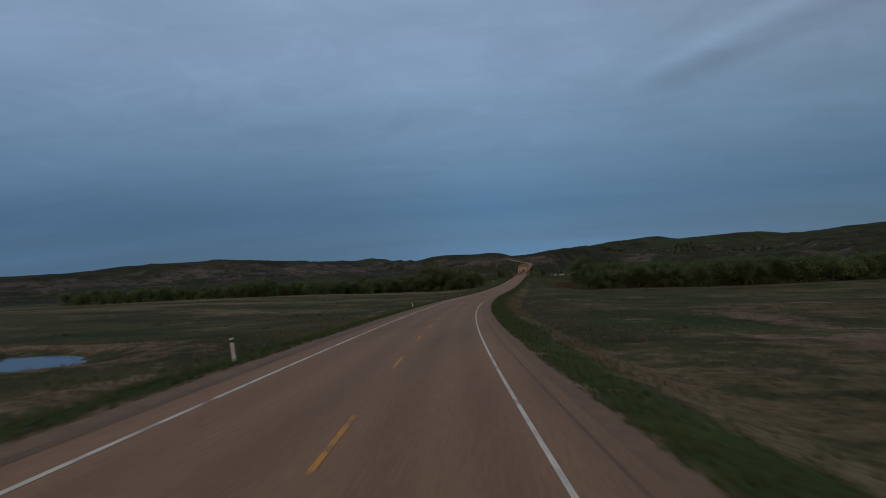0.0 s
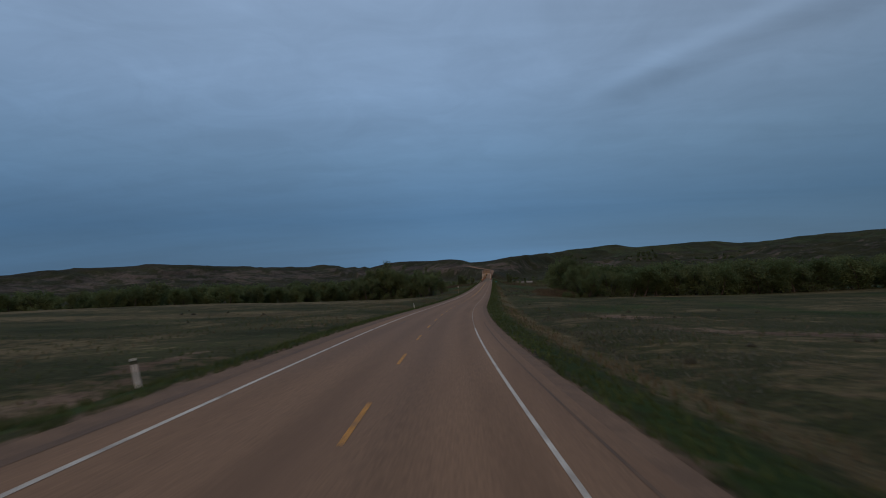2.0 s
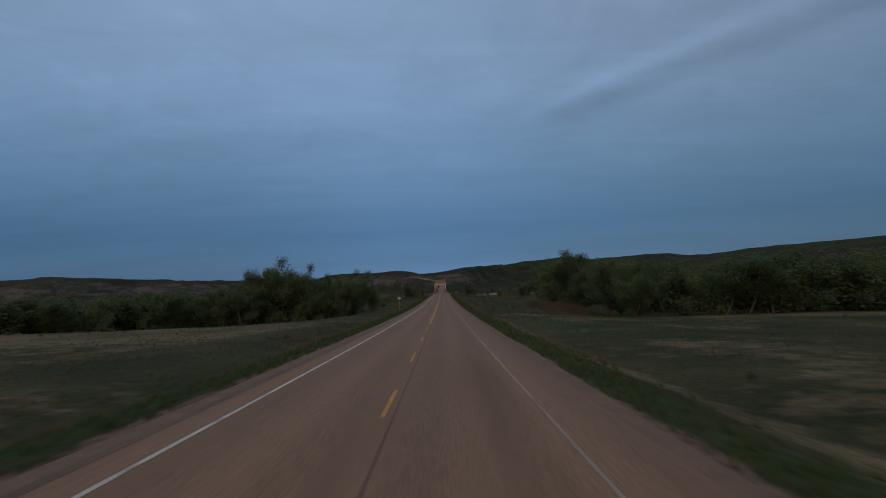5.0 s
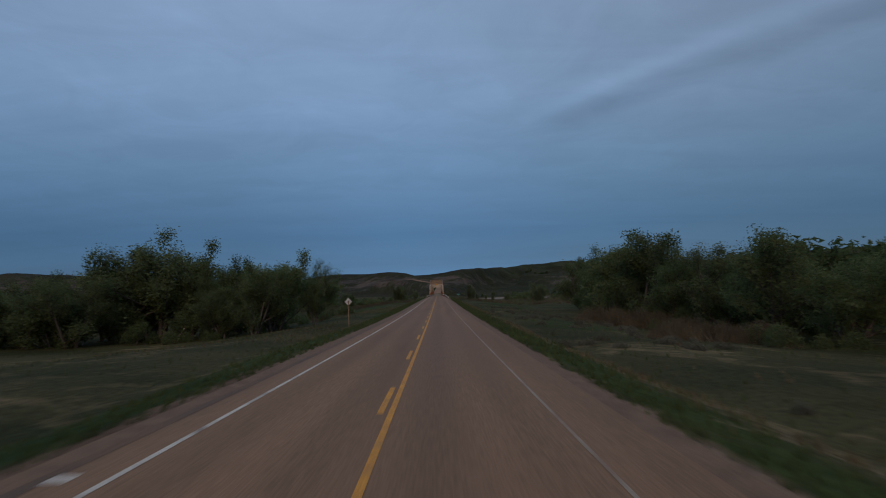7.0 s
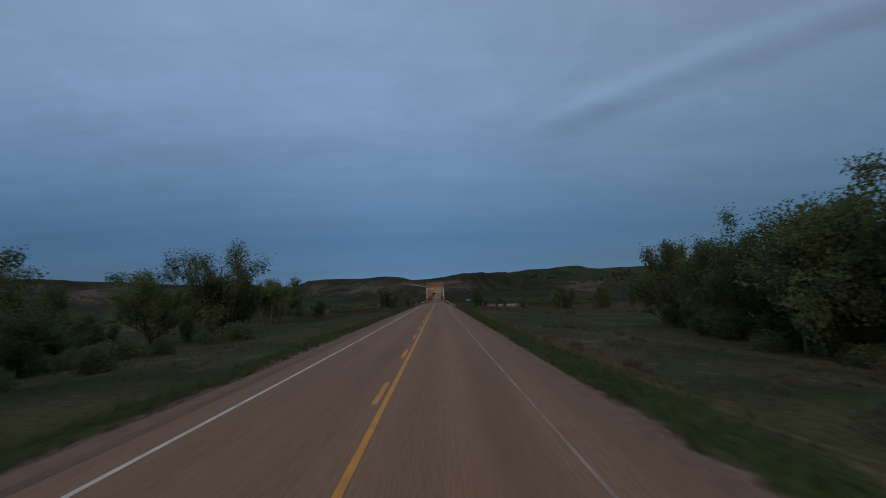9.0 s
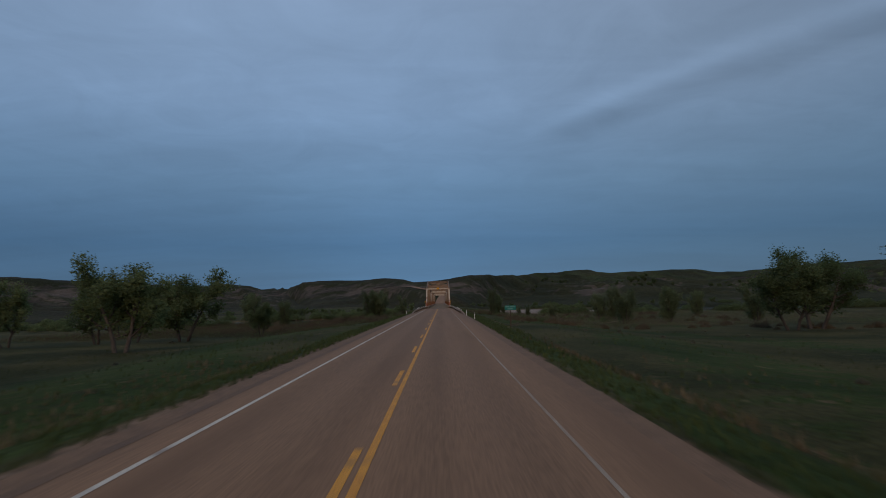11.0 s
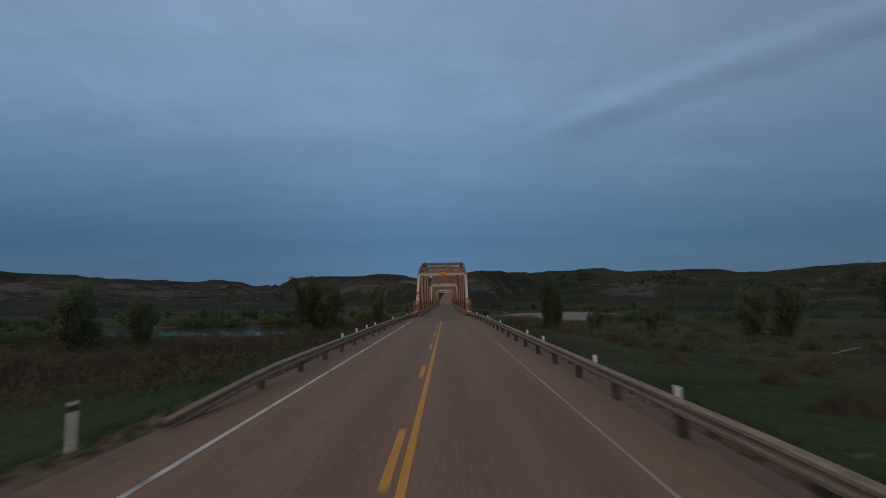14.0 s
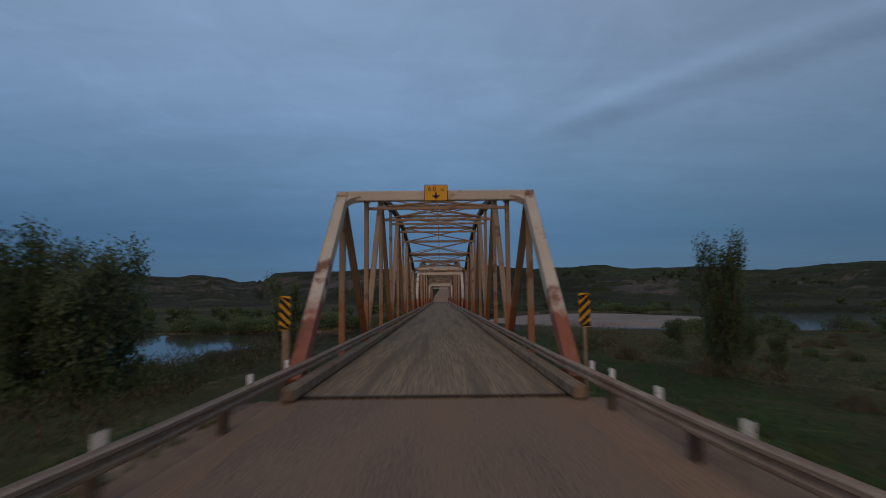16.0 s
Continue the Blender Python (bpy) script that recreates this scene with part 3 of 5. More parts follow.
def ground_cover(x, y, z):
    d = abs(x - road_x(y)) - road_half(y)
    n2 = noise.noise(Vector((x * 0.011, y * 0.03, 4.0)))
    if y > 0:
        d = 40
    right = x > road_x(y)
    n3 = noise.noise(Vector((x * 0.055, y * 0.022, 19.0)))
    n5 = noise.noise(Vector((x * 0.12, y * 0.05, 27.0)))
    wob = 0.5 * n5
    green = sm(0.35, 1.0, d) * (1 - sm(2.2 + wob, 3.4 + wob, d)) if d < 8 else 0.0
    if not right and d < 12:
        green = max(green, 0.8 * sm(0.3, 0.9, d) * (1 - sm(4.5 + 2 * n5, 8 + 2 * n5, d)))
    green *= 0.85 if not right else 1.0 - 0.35 * sm(-530, -480, y) * (1 - sm(-360, -300, y))
    green = max(green, 0.75 * sm(-300, -150, y) * (1 - sm(-15, 0, y)) * (1 - sm(14, 42, d)) * sm(-0.35, 0.1, n3) * sm(0.4, 1.2, d))
    green = max(green, (0.62 if right else 0.36) * sm(0.05, 0.35, n3) * sm(6, 12, d))
    ease = 1 - 0.7 * sm(-300, -170, y)
    dry = math.exp(-((d - 4.4 - wob) / (1.9 if right else 2.3)) ** 2) * 0.85 * ease
    broad_dry = 0.46 - 0.10 * sm(-540, -500, y) - 0.24 * sm(-350, -310, y) if right else 0.30 + 0.48 * sm(12, 38, d)
    dry = max(dry, sm(-0.12, 0.34, n2) * broad_dry * (1 - sm(-230, -130, y)))
    dry = max(dry, 0.58 * sm(0.0, 0.30, n5) * sm(5, 9, d) * ease)
    # the pale hay meadows before the groves
    if right:
        dry = max(dry, 0.70 * math.exp(-((y + 300) / 16) ** 2) * sm(30, 44, d))
        # a sandy track below the bank
        dry = max(dry, 0.92 * math.exp(-((d - 4.2 - wob) / 0.9) ** 2) * sm(-150, -120, y) * (1 - sm(-40, -20, y)))
    else:
        dry = max(dry, 0.95 * math.exp(-((y + 325) / 34) ** 2) * sm(10, 22, d))
    dry = max(dry, 0.22 * sm(-60, 10, y) * (1 - sm(110, 200, y)) * sm(10, 20, d))
    # gravel and soil spilled over the edge of the road
    bank = 0.9 * sm(-92, -80, y)
    clay = 0.85 * (1 - sm(0.1 + bank, 0.7 + 1.3 * bank, d + 0.25 * n5)) if y < 0 else 0.0
    if right and y < -430:
        clay = max(clay, sm(0.10, 0.34, noise.noise(Vector((x * 0.03, y * 0.05, 21.0)))) * sm(12, 20, d) * 0.75)
        clay = max(clay, 1.05 * math.exp(-((x - 40 - 12 * n3) / 4.5) ** 2 - ((y + 522) / 20) ** 2) + 0.4 * n5)
    if not right and y < -430:
        # a reddish wash that follows the road
        clay = max(clay, 0.58 * math.exp(-((d - 10.5 - 3 * n3) / 1.7) ** 2) * sm(-0.1, 0.3, n5))
    pond = math.hypot((x + 30) / 16.5, (y + 556) / 9.0)
    clay = max(clay, 0.66 * math.exp(-((pond - 1.2) / 0.28) ** 2))
    if y > 20 and z < -6.5:
        clay = max(clay, 0.5)
    return green, dry * (1 - green), clay


def hill_cover(x, y, z):
    r, az = math.hypot(x, y), math.degrees(math.atan2(x, y))
    top, rc = crest(az)
    s = r / rc
    n1 = noise.noise(Vector((x * 0.012, y * 0.012, 31.0)))
    n2 = abs(noise.noise(Vector((x * 0.022, y * 0.022, 5.3))))
    left = 1 - sm(4, 10, az)
    n4 = noise.noise(Vector((x * 0.035, y * 0.035, 17.0)))
    band = noise.noise(Vector((az * 0.35, z * 0.16, 41.0)))
    thin = noise.noise(Vector((az * 0.9, z * 0.55, 3.0)))
    face = z / max(top, 1.0)
    meadow = 0.66 * sm(0.60, 0.72, s) * (1 - sm(0.90, 0.97, s)) * (1 - left) * sm(-0.3, 0.2, n1)
    scrub = (0.80 * sm(0.80, 0.92, face) + 0.55 * (1 - sm(0.18, 0.30, face))) * left + 0.45 * (1 - left) * sm(0.0, 0.4, n1)
    # clay faces below the dark caps, then thin pale ledges
    clay = left * sm(0.16, 0.34, face) * (1 - sm(0.66, 0.86, face)) * (0.26 + 0.50 * sm(-0.10, 0.35, band) + 0.25 * sm(0.1, 0.3, n2))
    clay = max(clay, sm(0.10, 0.16, face) * (1 - sm(0.40, 0.55, face)) * sm(0.14, 0.34, thin) * (0.80 + 0.3 * n4))
    if r < 760:
        clay = max(clay, sm(460, 520, r) * (1 - sm(620, 740, r)) * sm(0.20, 0.45, n1) * 0.7)
    return meadow, scrub * (1 - 0.7 * clay), clay


ground_mesh = sheet(us, ys, ground_z, road_x, grass_ground, "ground")
cover_attribute(ground_mesh, ground_cover)
ground = tagged(new("ground", ground_mesh), "rough prairie grass with dry and bare patches", "ground", kind="structure")

azs = [math.radians(-116 + 0.45 * i) for i in range(481)]
rs = steps([(300, 10), (620, 14), (1100, 24), (1950, 40), (2300, 400), (4700, 0)])
hv, hf = [], []
for r in rs:
    for a in azs:
        x, y = r * math.sin(a), r * math.cos(a)
        hv.append((x, y, hill_z(x, y) - 12 * (1 - sm(300, 340, r))))
for j in range(len(rs) - 1):
    for i in range(len(azs) - 1):
        a = j * len(azs) + i
        hf.append((a, a + 1, a + len(azs) + 1, a + len(azs)))
hill_mesh = mesh_of("badland_hills", hv, hf, hill_clay, True)
cover_attribute(hill_mesh, hill_cover)
hills = tagged(new("badland_hills", hill_mesh), "eroded badland hills with grass tops and pale clay gullies", "hills", kind="structure")

river = tagged(new("river", mesh_of("river", [(-2500, 10, WATER_Z), (2500, 10, WATER_Z), (2500, 340, WATER_Z), (-2500, 340, WATER_Z)], [(0, 1, 2, 3)], water)),
               "calm brown river under the bridge reflecting the dusk sky", "river", kind="structure")


# the sand bar in the river, and the pond beside the bend
sv, sf = [], []
for j in range(25):
    for i in range(31):
        x, y = 14 + 104 * i / 30, 136 + 156 * j / 24
        q = math.hypot((x - 64) / (48 + 5 * math.sin(y * 0.07)), (y - 214) / (74 + 6 * math.sin(x * 0.09)))
        sv.append((x, y, WATER_Z + 0.75 - 1.5 * sm(0.7, 1.08, q) + 0.12 * noise.noise(Vector((x * 0.1, y * 0.1, 2)))))
for j in range(24):
    for i in range(30):
        a = j * 31 + i
        sf.append((a, a + 1, a + 32, a + 31))
tagged(new("sand_bar", mesh_of("sand_bar", sv, sf, sand, True)), "pale bare sand bar in the river", "sand bar", kind="structure")
pv = [(-30 + 18 * math.cos(a * 0.2618), -556 + 10 * math.sin(a * 0.2618), land(-30, -556) + 0.34) for a in range(24)]
tagged(new("pond", mesh_of("pond", pv, [tuple(range(24))], water)), "shallow roadside pond reflecting the sky", "pond", kind="structure")


# ---- road ----
def strip(name, u0, u1, y0, y1, lift, material, stride=3.0, label="", under=0.0):
    """A strip of road surface between two offsets from the centre line."""
    verts, faces = [], []
    k = max(1, round((y1 - y0) / stride))
    for j in range(k + 1):
        y = y0 + (y1 - y0) * j / k
        for u in (u0, u1):
            uu = u(y) if callable(u) else u
            verts.append((road_x(y) + uu, y, road_z(y) - cross_fall(y) * uu + lift))
    for j in range(k):
        faces.append((2 * j, 2 * j + 1, 2 * j + 3, 2 * j + 2))
    me = mesh_of(name, verts, faces, material)
    across = me.attributes.new("across", "FLOAT", "POINT")
    across.data.foreach_set("value", [x - road_x(y) for x, y, z in verts])
    return me


road = tagged(new("road", strip("road", lambda y: -road_half(y, -1) + 0.35, lambda y: road_half(y) - 0.35, -900, -2.0, 0.0, asphalt)), "reddish chip-sealed two-lane highway", "road", kind="structure")
for side in (-1, 1):
    a, b = (lambda y, s=side: s * (road_half(y, s) - 0.35)), (lambda y, s=side: s * (road_half(y, s) + 0.16 + 0.10 * noise.noise(Vector((s * 3.3, y * 0.09, 1.0))) + 0.025 * noise.noise(Vector((s * 7.3, y * 0.5, 4.0)))))
    if side < 0:
        a, b = b, a
    part("shoulder", strip("shoulder", a, b, -900, -2.0, -0.012, gravel, 0.9), None, road)
LINE = 3.428
part("edge_line", strip("edge_line", -LINE - 0.055, -LINE + 0.055, -900, -19, 0.006, white_line), None, road)
part("edge_line", strip("edge_line", LINE - 0.05, LINE + 0.05, -900, -478, 0.006, white_line), None, road)
part("edge_line", strip("edge_line", LINE - 0.036, LINE + 0.036, -478, -52, 0.006, faded_line), None, road, "faded white edge line")
part("paving_seam", strip("paving_seam", -4.47, -4.23, -900, -112, 0.004, seam), None, road, "dark worn paving seam")
part("paving_seam", strip("paving_seam", 4.34, 4.42, -900, -470, 0.004, seam), None, road, "dark worn paving seam")
part("paving_seam", strip("paving_seam", 0.20, 0.25, -482, -355, 0.004, seam), None, road, "dark worn paving seam")
SOLID_FROM = -352.0
part("solid_centre_line", strip("solid_centre_line", -0.03, 0.10, SOLID_FROM, -20.5, 0.006, yellow_line), None, road)
DASH_CYCLE, DASH_LONG, DASH_START = 10.549, 3.5, -627.18
def wavy(u, w, seed):
    return lambda y: u + w + 0.05 * noise.noise(Vector((y * 0.5, seed, 0.0)))


for u, y0, y1, seed in ((-2.42, -476, -471.5, 1.0), (-2.36, -456.5, -444.5, 2.0)):
    part("sealed_crack", strip("sealed_crack", wavy(u, -0.03, seed), wavy(u, 0.03, seed), y0, y1, 0.004, tar, 0.5), None, road, "dark sealed crack")
for u, y in ((-4.31, -446.6), (-4.12, -325.6)):
    part("paint_patch", strip("paint_patch", u - 0.17, u + 0.17, y, y + 0.3, 0.005, white_line, 0.3), None, road, "stray white paint patch")
approach = mat("worn_bridge_approach", (0.172, 0.108, 0.068), (0.212, 0.130, 0.080), 0.5, 25, 0.85, 0.15, third=(0.232, 0.136, 0.079), third_scale=0.5, third_cut=(0.46, 0.70), stretch=(1, 0.25, 1))
part("approach_patch", strip("approach_patch", lambda y: -3.1 + 0.9 * sm(-12, -23, y) + 0.12 * noise.noise(Vector((y * 0.4, 3.0, 0.0))), lambda y: 3.0 - 1.3 * sm(-12, -23, y) + 0.12 * noise.noise(Vector((y * 0.4, 7.0, 0.0))), -23, -2.0, 0.004, approach, 0.5), None, road, "darker worn paving before the bridge")
part("sealed_crack", strip("sealed_crack", wavy(0.2, -0.03, 5.0), wavy(0.2, 0.03, 5.0), -22.0, -9.0, 0.007, tar, 0.5), None, road, "dark sealed crack")
k = 0
while DASH_START + k * DASH_CYCLE < -26:
    y = DASH_START + k * DASH_CYCLE
    u = 0.0 if y < SOLID_FROM else -0.20
    wear, w = (worn_yellow, 0.055) if y < SOLID_FROM else (yellow_line, 0.07)
    part("centre_dash", strip("centre_dash", u - w, u + w, y, y + DASH_LONG, 0.006, wear, 1.6), None, road)
    k += 1

fv, ff = [], []
fy = [250 + 6 * i for i in range(55)]
for y in fy:
    x, z = far_road(y)
    for u in (-3.8, 3.8):
        fv.append((x + u, y, z + 0.15))
for j in range(len(fy) - 1):
    ff.append((2 * j, 2 * j + 1, 2 * j + 3, 2 * j + 2))
tagged(new("far_road", mesh_of("far_road", fv, ff, asphalt)), "highway climbing the hill beyond the bridge", "road", kind="structure")
# ---- the truss bridge ----
TRUSS_X = 3.85
DECK_BASE = 0.1


def member(name, a, b, w, h, material, parent, label=""):
    return part(name, bar(bmesh.new(), a, b, w, h, 0.02), material, parent, label)


def knee(s, y, z, tilt, radius, thick):
    """A curved bracket in the upper corner of a portal, in the plane of the leaning end posts."""
    bm = bmesh.new()
    outer = Vector((s * (TRUSS_X - 0.18), 0, -0.18))
    pts = [outer]
    for k in range(9):
        a = math.pi / 2 * k / 8
        pts.append(Vector((s * (TRUSS_X - 0.18 - radius * (1 - math.cos(a))), 0, -0.18 - radius * (1 - math.sin(a)))))
    front = [bm.verts.new(Vector((p.x, -thick / 2, p.z))) for p in pts]
    backs = [bm.verts.new(Vector((p.x, thick / 2, p.z))) for p in pts]
    n = len(pts)
    for i in range(n):
        j = (i + 1) % n
        bm.faces.new((front[i], front[j], backs[j], backs[i]))
    bm.faces.new(front)
    bm.faces.new(backs[::-1])
    bmesh.ops.recalc_face_normals(bm, faces=bm.faces)
    bmesh.ops.transform(bm, matrix=Matrix.Translation((0, y, z)) @ Matrix.Rotation(tilt, 4, "X"), verts=bm.verts)
    return bm


def truss_span(y0, panel, panels, tops):
    span = thing("truss_span", pose(0, y0, 0), "rusty cream-painted steel through-truss bridge span over the river", "bridge", "bridge spans")
    last = panel * panels
    for s in (-1, 1):
        x = s * TRUSS_X
        node = [Vector((x, panel * i, tops[i] if tops[i] else DECK_BASE)) for i in range(panels + 1)]
        foot = [Vector((x, panel * i, DECK_BASE)) for i in range(panels + 1)]
        for i in (0, panels - 1):
            member("end_post", node[i], node[i + 1], 0.40, 0.40, end_paint, span, "cream paint gone to rust near the deck")
            # cover-plate edges that stand proud of the post
            for e in (-0.19, 0.19):
                member("post_flange", node[i] + Vector((e, 0, 0)), node[i + 1] + Vector((e, 0, 0)), 0.035, 0.47, end_paint, span)
        for i in range(1, panels - 1):
            member("top_chord", node[i], node[i + 1], 0.38, 0.36, top_steel, span, "dark brown top chord")
        member("bottom_chord", foot[0] - Vector((0, 0, 0.5)), foot[-1] - Vector((0, 0, 0.5)), 0.3, 0.4, rust_steel, span)
        for i in range(1, panels):
            # rolled posts: two flanges and a web
            bm = bmesh.new()
            low, high = foot[i] - Vector((0, 0, 0.6)), node[i]
            for e in (-0.14, 0.14):
                bar(bm, low + Vector((0, e, 0)), high + Vector((0, e, 0)), 0.23, 0.03)
            bar(bm, low, high, 0.03, 0.25)
            part("vertical", bm, web_paint, span)
        for i in range(1, panels - 1):
            a, b = (node[i], foot[i + 1]) if i % 2 else (foot[i], node[i + 1])
            member("diagonal", a, b, 0.27, 0.30, web_paint, span)
            member("cover_plate", a.lerp(b, 0.06) - Vector((0, 0.155, 0)), a.lerp(b, 0.94) - Vector((0, 0.155, 0)), 0.33, 0.02, web_paint, span)
            # gusset at the joint
            member("gusset", node[i] - Vector((0, 0.35, 0.2)), node[i] + Vector((0, 0.35, -0.2)), 0.36, 0.50, web_paint, span)
    for i in range(1, panels):
        y, z = panel * i, tops[i]
        a, b = Vector((-TRUSS_X, y, z)), Vector((TRUSS_X, y, z))
        near = i < panels / 2
        if i in (1, panels - 1):
            lift = Vector((0, 0, 0.02))
            member("portal_beam", a + lift + Vector((0.2, 0, 0)), b + lift - Vector((0.2, 0, 0)), 0.36, 0.40, end_paint, span, "cream-painted portal beam")
            lean = -math.atan2(panel, tops[1]) if near else math.atan2(panel, tops[1])
            for s in (-1, 1):
                part("knee_bracket", knee(s, y, z, lean, 0.62, 0.30), end_paint, span)
                part("corner_plate", bar(bmesh.new(), Vector((s * (TRUSS_X - 0.20), y - 0.21, z)), Vector((s * (TRUSS_X + 0.20), y - 0.21, z)), 0.03, 0.40), end_paint, span)
        else:
            member("top_strut", a, b, 0.16, 0.22, top_steel, span)
            drop = Vector((0, 0, max(0.4, min(z - 7.3, 1.5))))
            member("sway_strut", a - drop, b - drop, 0.12, 0.16, web_paint, span)
            member("sway_brace", a, b - drop, 0.06, 0.08, web_paint, span)
            member("sway_brace", b, a - drop, 0.06, 0.08, web_paint, span)
            member("hanger_plate", (a + b) / 2 - drop - Vector((0, 0, 0.1)), (a + b) / 2, 0.09, 0.09, web_paint, span)
        if i < panels - 1:
            c, d = Vector((-TRUSS_X, panel * (i + 1), tops[i + 1])), Vector((TRUSS_X, panel * (i + 1), tops[i + 1]))
            member("lateral_brace", a, d, 0.10, 0.12, web_paint, span)
            member("lateral_brace", b, c, 0.10, 0.12, web_paint, span)
    return span


TOPS = (0.0, 6.60, 8.1, 9.2, 9.9, 10.1, 9.9, 9.2, 8.1, 6.60, 0.0)
first_span = truss_span(0, 7.5, 10, TOPS)
truss_span(75, 10.0, 10, (0.0, 6.60, 8.6, 10.0, 10.9, 11.2, 10.9, 10.0, 8.6, 6.60, 0.0))
copy_thing(first_span, pose(0, 175, 0))

deck = part("bridge_deck", box(bmesh.new(), (7.3, 252, 0.3), (0, 124.6, -0.152)), deck_wood)
tagged(deck, "worn grey bridge deck streaked by wheel tracks", "bridge deck", kind="structure")
part("deck_joint", box(bmesh.new(), (7.0, 0.10, 0.03), (0, -1.45, -0.008)), tar, deck, "dark expansion joint")
for s in (-1, 1):
    curb = thing("bridge_curb", pose(s * 3.42, 0, 0), "weathered pale curb beam along the bridge deck", "curb", "bridge curbs")
    for k in range(50):
        part("curb_block", box(bmesh.new(), (0.34, 4.97, 0.36), (0, -2.4 + 5.0 * k + 2.5, 0.18), None, 0.07), timber, curb)
for k, y in enumerate((75, 175)):
    pier = thing("bridge_pier", pose(0, y, -9), "concrete river pier under the bridge", "pier", "bridge piers")
    bm = bmesh.new()
    box(bm, (9.4, 1.8, 8.0), (0, 0, 4.0), None, 0.25)
    box(bm, (10.0, 2.2, 0.7), (0, 0, 8.02), None, 0.08)
    part("shaft", bm, concrete, pier)
for y, n in ((-1.2, "near"), (251.2, "far")):
    ab = thing("bridge_abutment", pose(0, y, -8), "concrete bridge abutment in the road bank", "abutment", "bridge abutments")
    part("wall", box(bmesh.new(), (9.6, 1.6, 7.6), (0, 0, 3.85), None, 0.06), concrete, ab)
for k in range(1, 34):
    part("floor_beam", box(bmesh.new(), (7.4, 0.3, 0.6), (0, 7.5 * k, -0.62)), rust_steel, deck)


# ---- guard rails ----
W_BEAM = ((0.0, 0.0), (0.03, 0.03), (0.075, 0.05), (0.08, 0.10), (0.02, 0.14), (0.02, 0.175), (0.08, 0.215), (0.075, 0.265), (0.03, 0.285), (0.0, 0.315))


def w_beam(path, side, material, parent):
    """A corrugated rail along (x, y, top) points; its face is turned to the road."""
    verts, faces = [], []
    n = len(W_BEAM)
    for back in (0.0, 0.012):
        for x, y, z in path:
            for d, h in W_BEAM:
                verts.append((x - side * (d - back), y, z - 0.315 + h))
    m = len(path)
    for j in range(m - 1):
        for i in range(n - 1):
            a = j * n + i
            faces.append((a, a + 1, a + n + 1, a + n))
            b = a + m * n
            faces.append((b, b + n, b + n + 1, b + 1))
    return part("rail", mesh_of("rail", verts, faces, material), None, parent)


def rail_line(pts, y):
    for (y0, x0, z0), (y1, x1, z1) in zip(pts, pts[1:]):
        if y <= y1:
            k = (y - y0) / (y1 - y0)
            x = x0 + (x1 - x0) * k
            return x, z0 + (z1 - z0) * k - tilt(x, y)
    return pts[-1][1:]


def guard_rail(side, pts, stubs, label):
    rail = thing("guard_rail", pose(0, 0, 0), label, "guard rail", "guard rails")
    y0, y1 = pts[0][0], pts[-1][0]
    y = y0
    while y < y1 - 0.1:
        e = min(y + 3.81, y1)
        w_beam([(*rail_line(pts, q)[:1], q, rail_line(pts, q)[1]) for q in (y, (y + e) / 2, e)], side, rail_steel, rail)
        y = e
    y = y0 + 1.2
    while y < min(y1, 0) - 0.3:
        x, top = rail_line(pts, y)
        part("post", box(bmesh.new(), (0.17, 0.19, 1.3), (x + side * 0.11, y, top - 0.72), None, 0.015), dark_timber, rail)
        y += 3.81
    for y in stubs:
        x, top = rail_line(pts, y)
        part("reflector_post", box(bmesh.new(), (0.10, 0.05, 0.32), (x + side * 0.16, y, top - 0.03), None, 0.012), post_white, rail, "white reflector post")
    return rail


guard_rail(-1, [(-75, -4.80, 0.20), (-70, -4.45, 0.60), (-65, -4.28, 0.70), (-50, -4.33, 0.73), (-26, -4.28, 0.75), (-12, -3.90, 0.73), (-8, -3.74, 0.72), (0.2, -3.62, 0.72)],
           (-58.1, -53.6, -49.4, -45.1, -31.9, -17.0, -8.8, -3.7, -1.0), "weathered rust-stained steel guard rail on timber posts")
guard_rail(1, [(-88.5, 5.45, 0.00), (-85, 4.98, 0.46), (-80, 4.66, 0.70), (-50, 4.50, 0.75), (-26, 4.46, 0.77), (-12, 4.00, 0.74), (-8, 3.80, 0.72), (0.2, 3.62, 0.72)],
           (-81.4, -75.6, -70.0, -61.8, -57.2, -43.4, -30.2, -17.0, -8.6, -5.9, -3.4, -1.9), "weathered rust-stained steel guard rail on timber posts")
for s in (-1, 1):
    br = thing("bridge_rail", pose(0, 0, 0), "rusty steel rail bolted along the inside of the trusses", "guard rail", "bridge rails")
    for k in range(66):
        w_beam([(s * 3.60, 0.2 + 3.78 * k, 0.72), (s * 3.60, 0.2 + 3.78 * (k + 1), 0.72)], s, rail_steel, br)
    for k in range(34):
        part("post", box(bmesh.new(), (0.10, 0.12, 0.75), (s * 3.655, 0.6 + 7.5 * k, 0.36)), rust_steel, br)


# ---- signs and posts ----
def delineator(x, y, lean=0.0, height=0.86):
    z = ground_z(x, y)
    ob = thing("marker_post", pose(x, y, z, 0, lean, 0), "white roadside marker post with a black band", "marker post", "marker posts")
    bm = box(bmesh.new(), (0.080, 0.035, height * 0.80), (0, 0, height * 0.40), None, 0.008)
    part("stake", bm, post_white, ob)
    part("band", box(bmesh.new(), (0.084, 0.039, height * 0.12), (0, 0, height * 0.86), None, 0.004), black_band, ob, "black band")
    part("tip", box(bmesh.new(), (0.080, 0.035, height * 0.08), (0, 0, height * 0.96), None, 0.008), post_white, ob)
    return ob


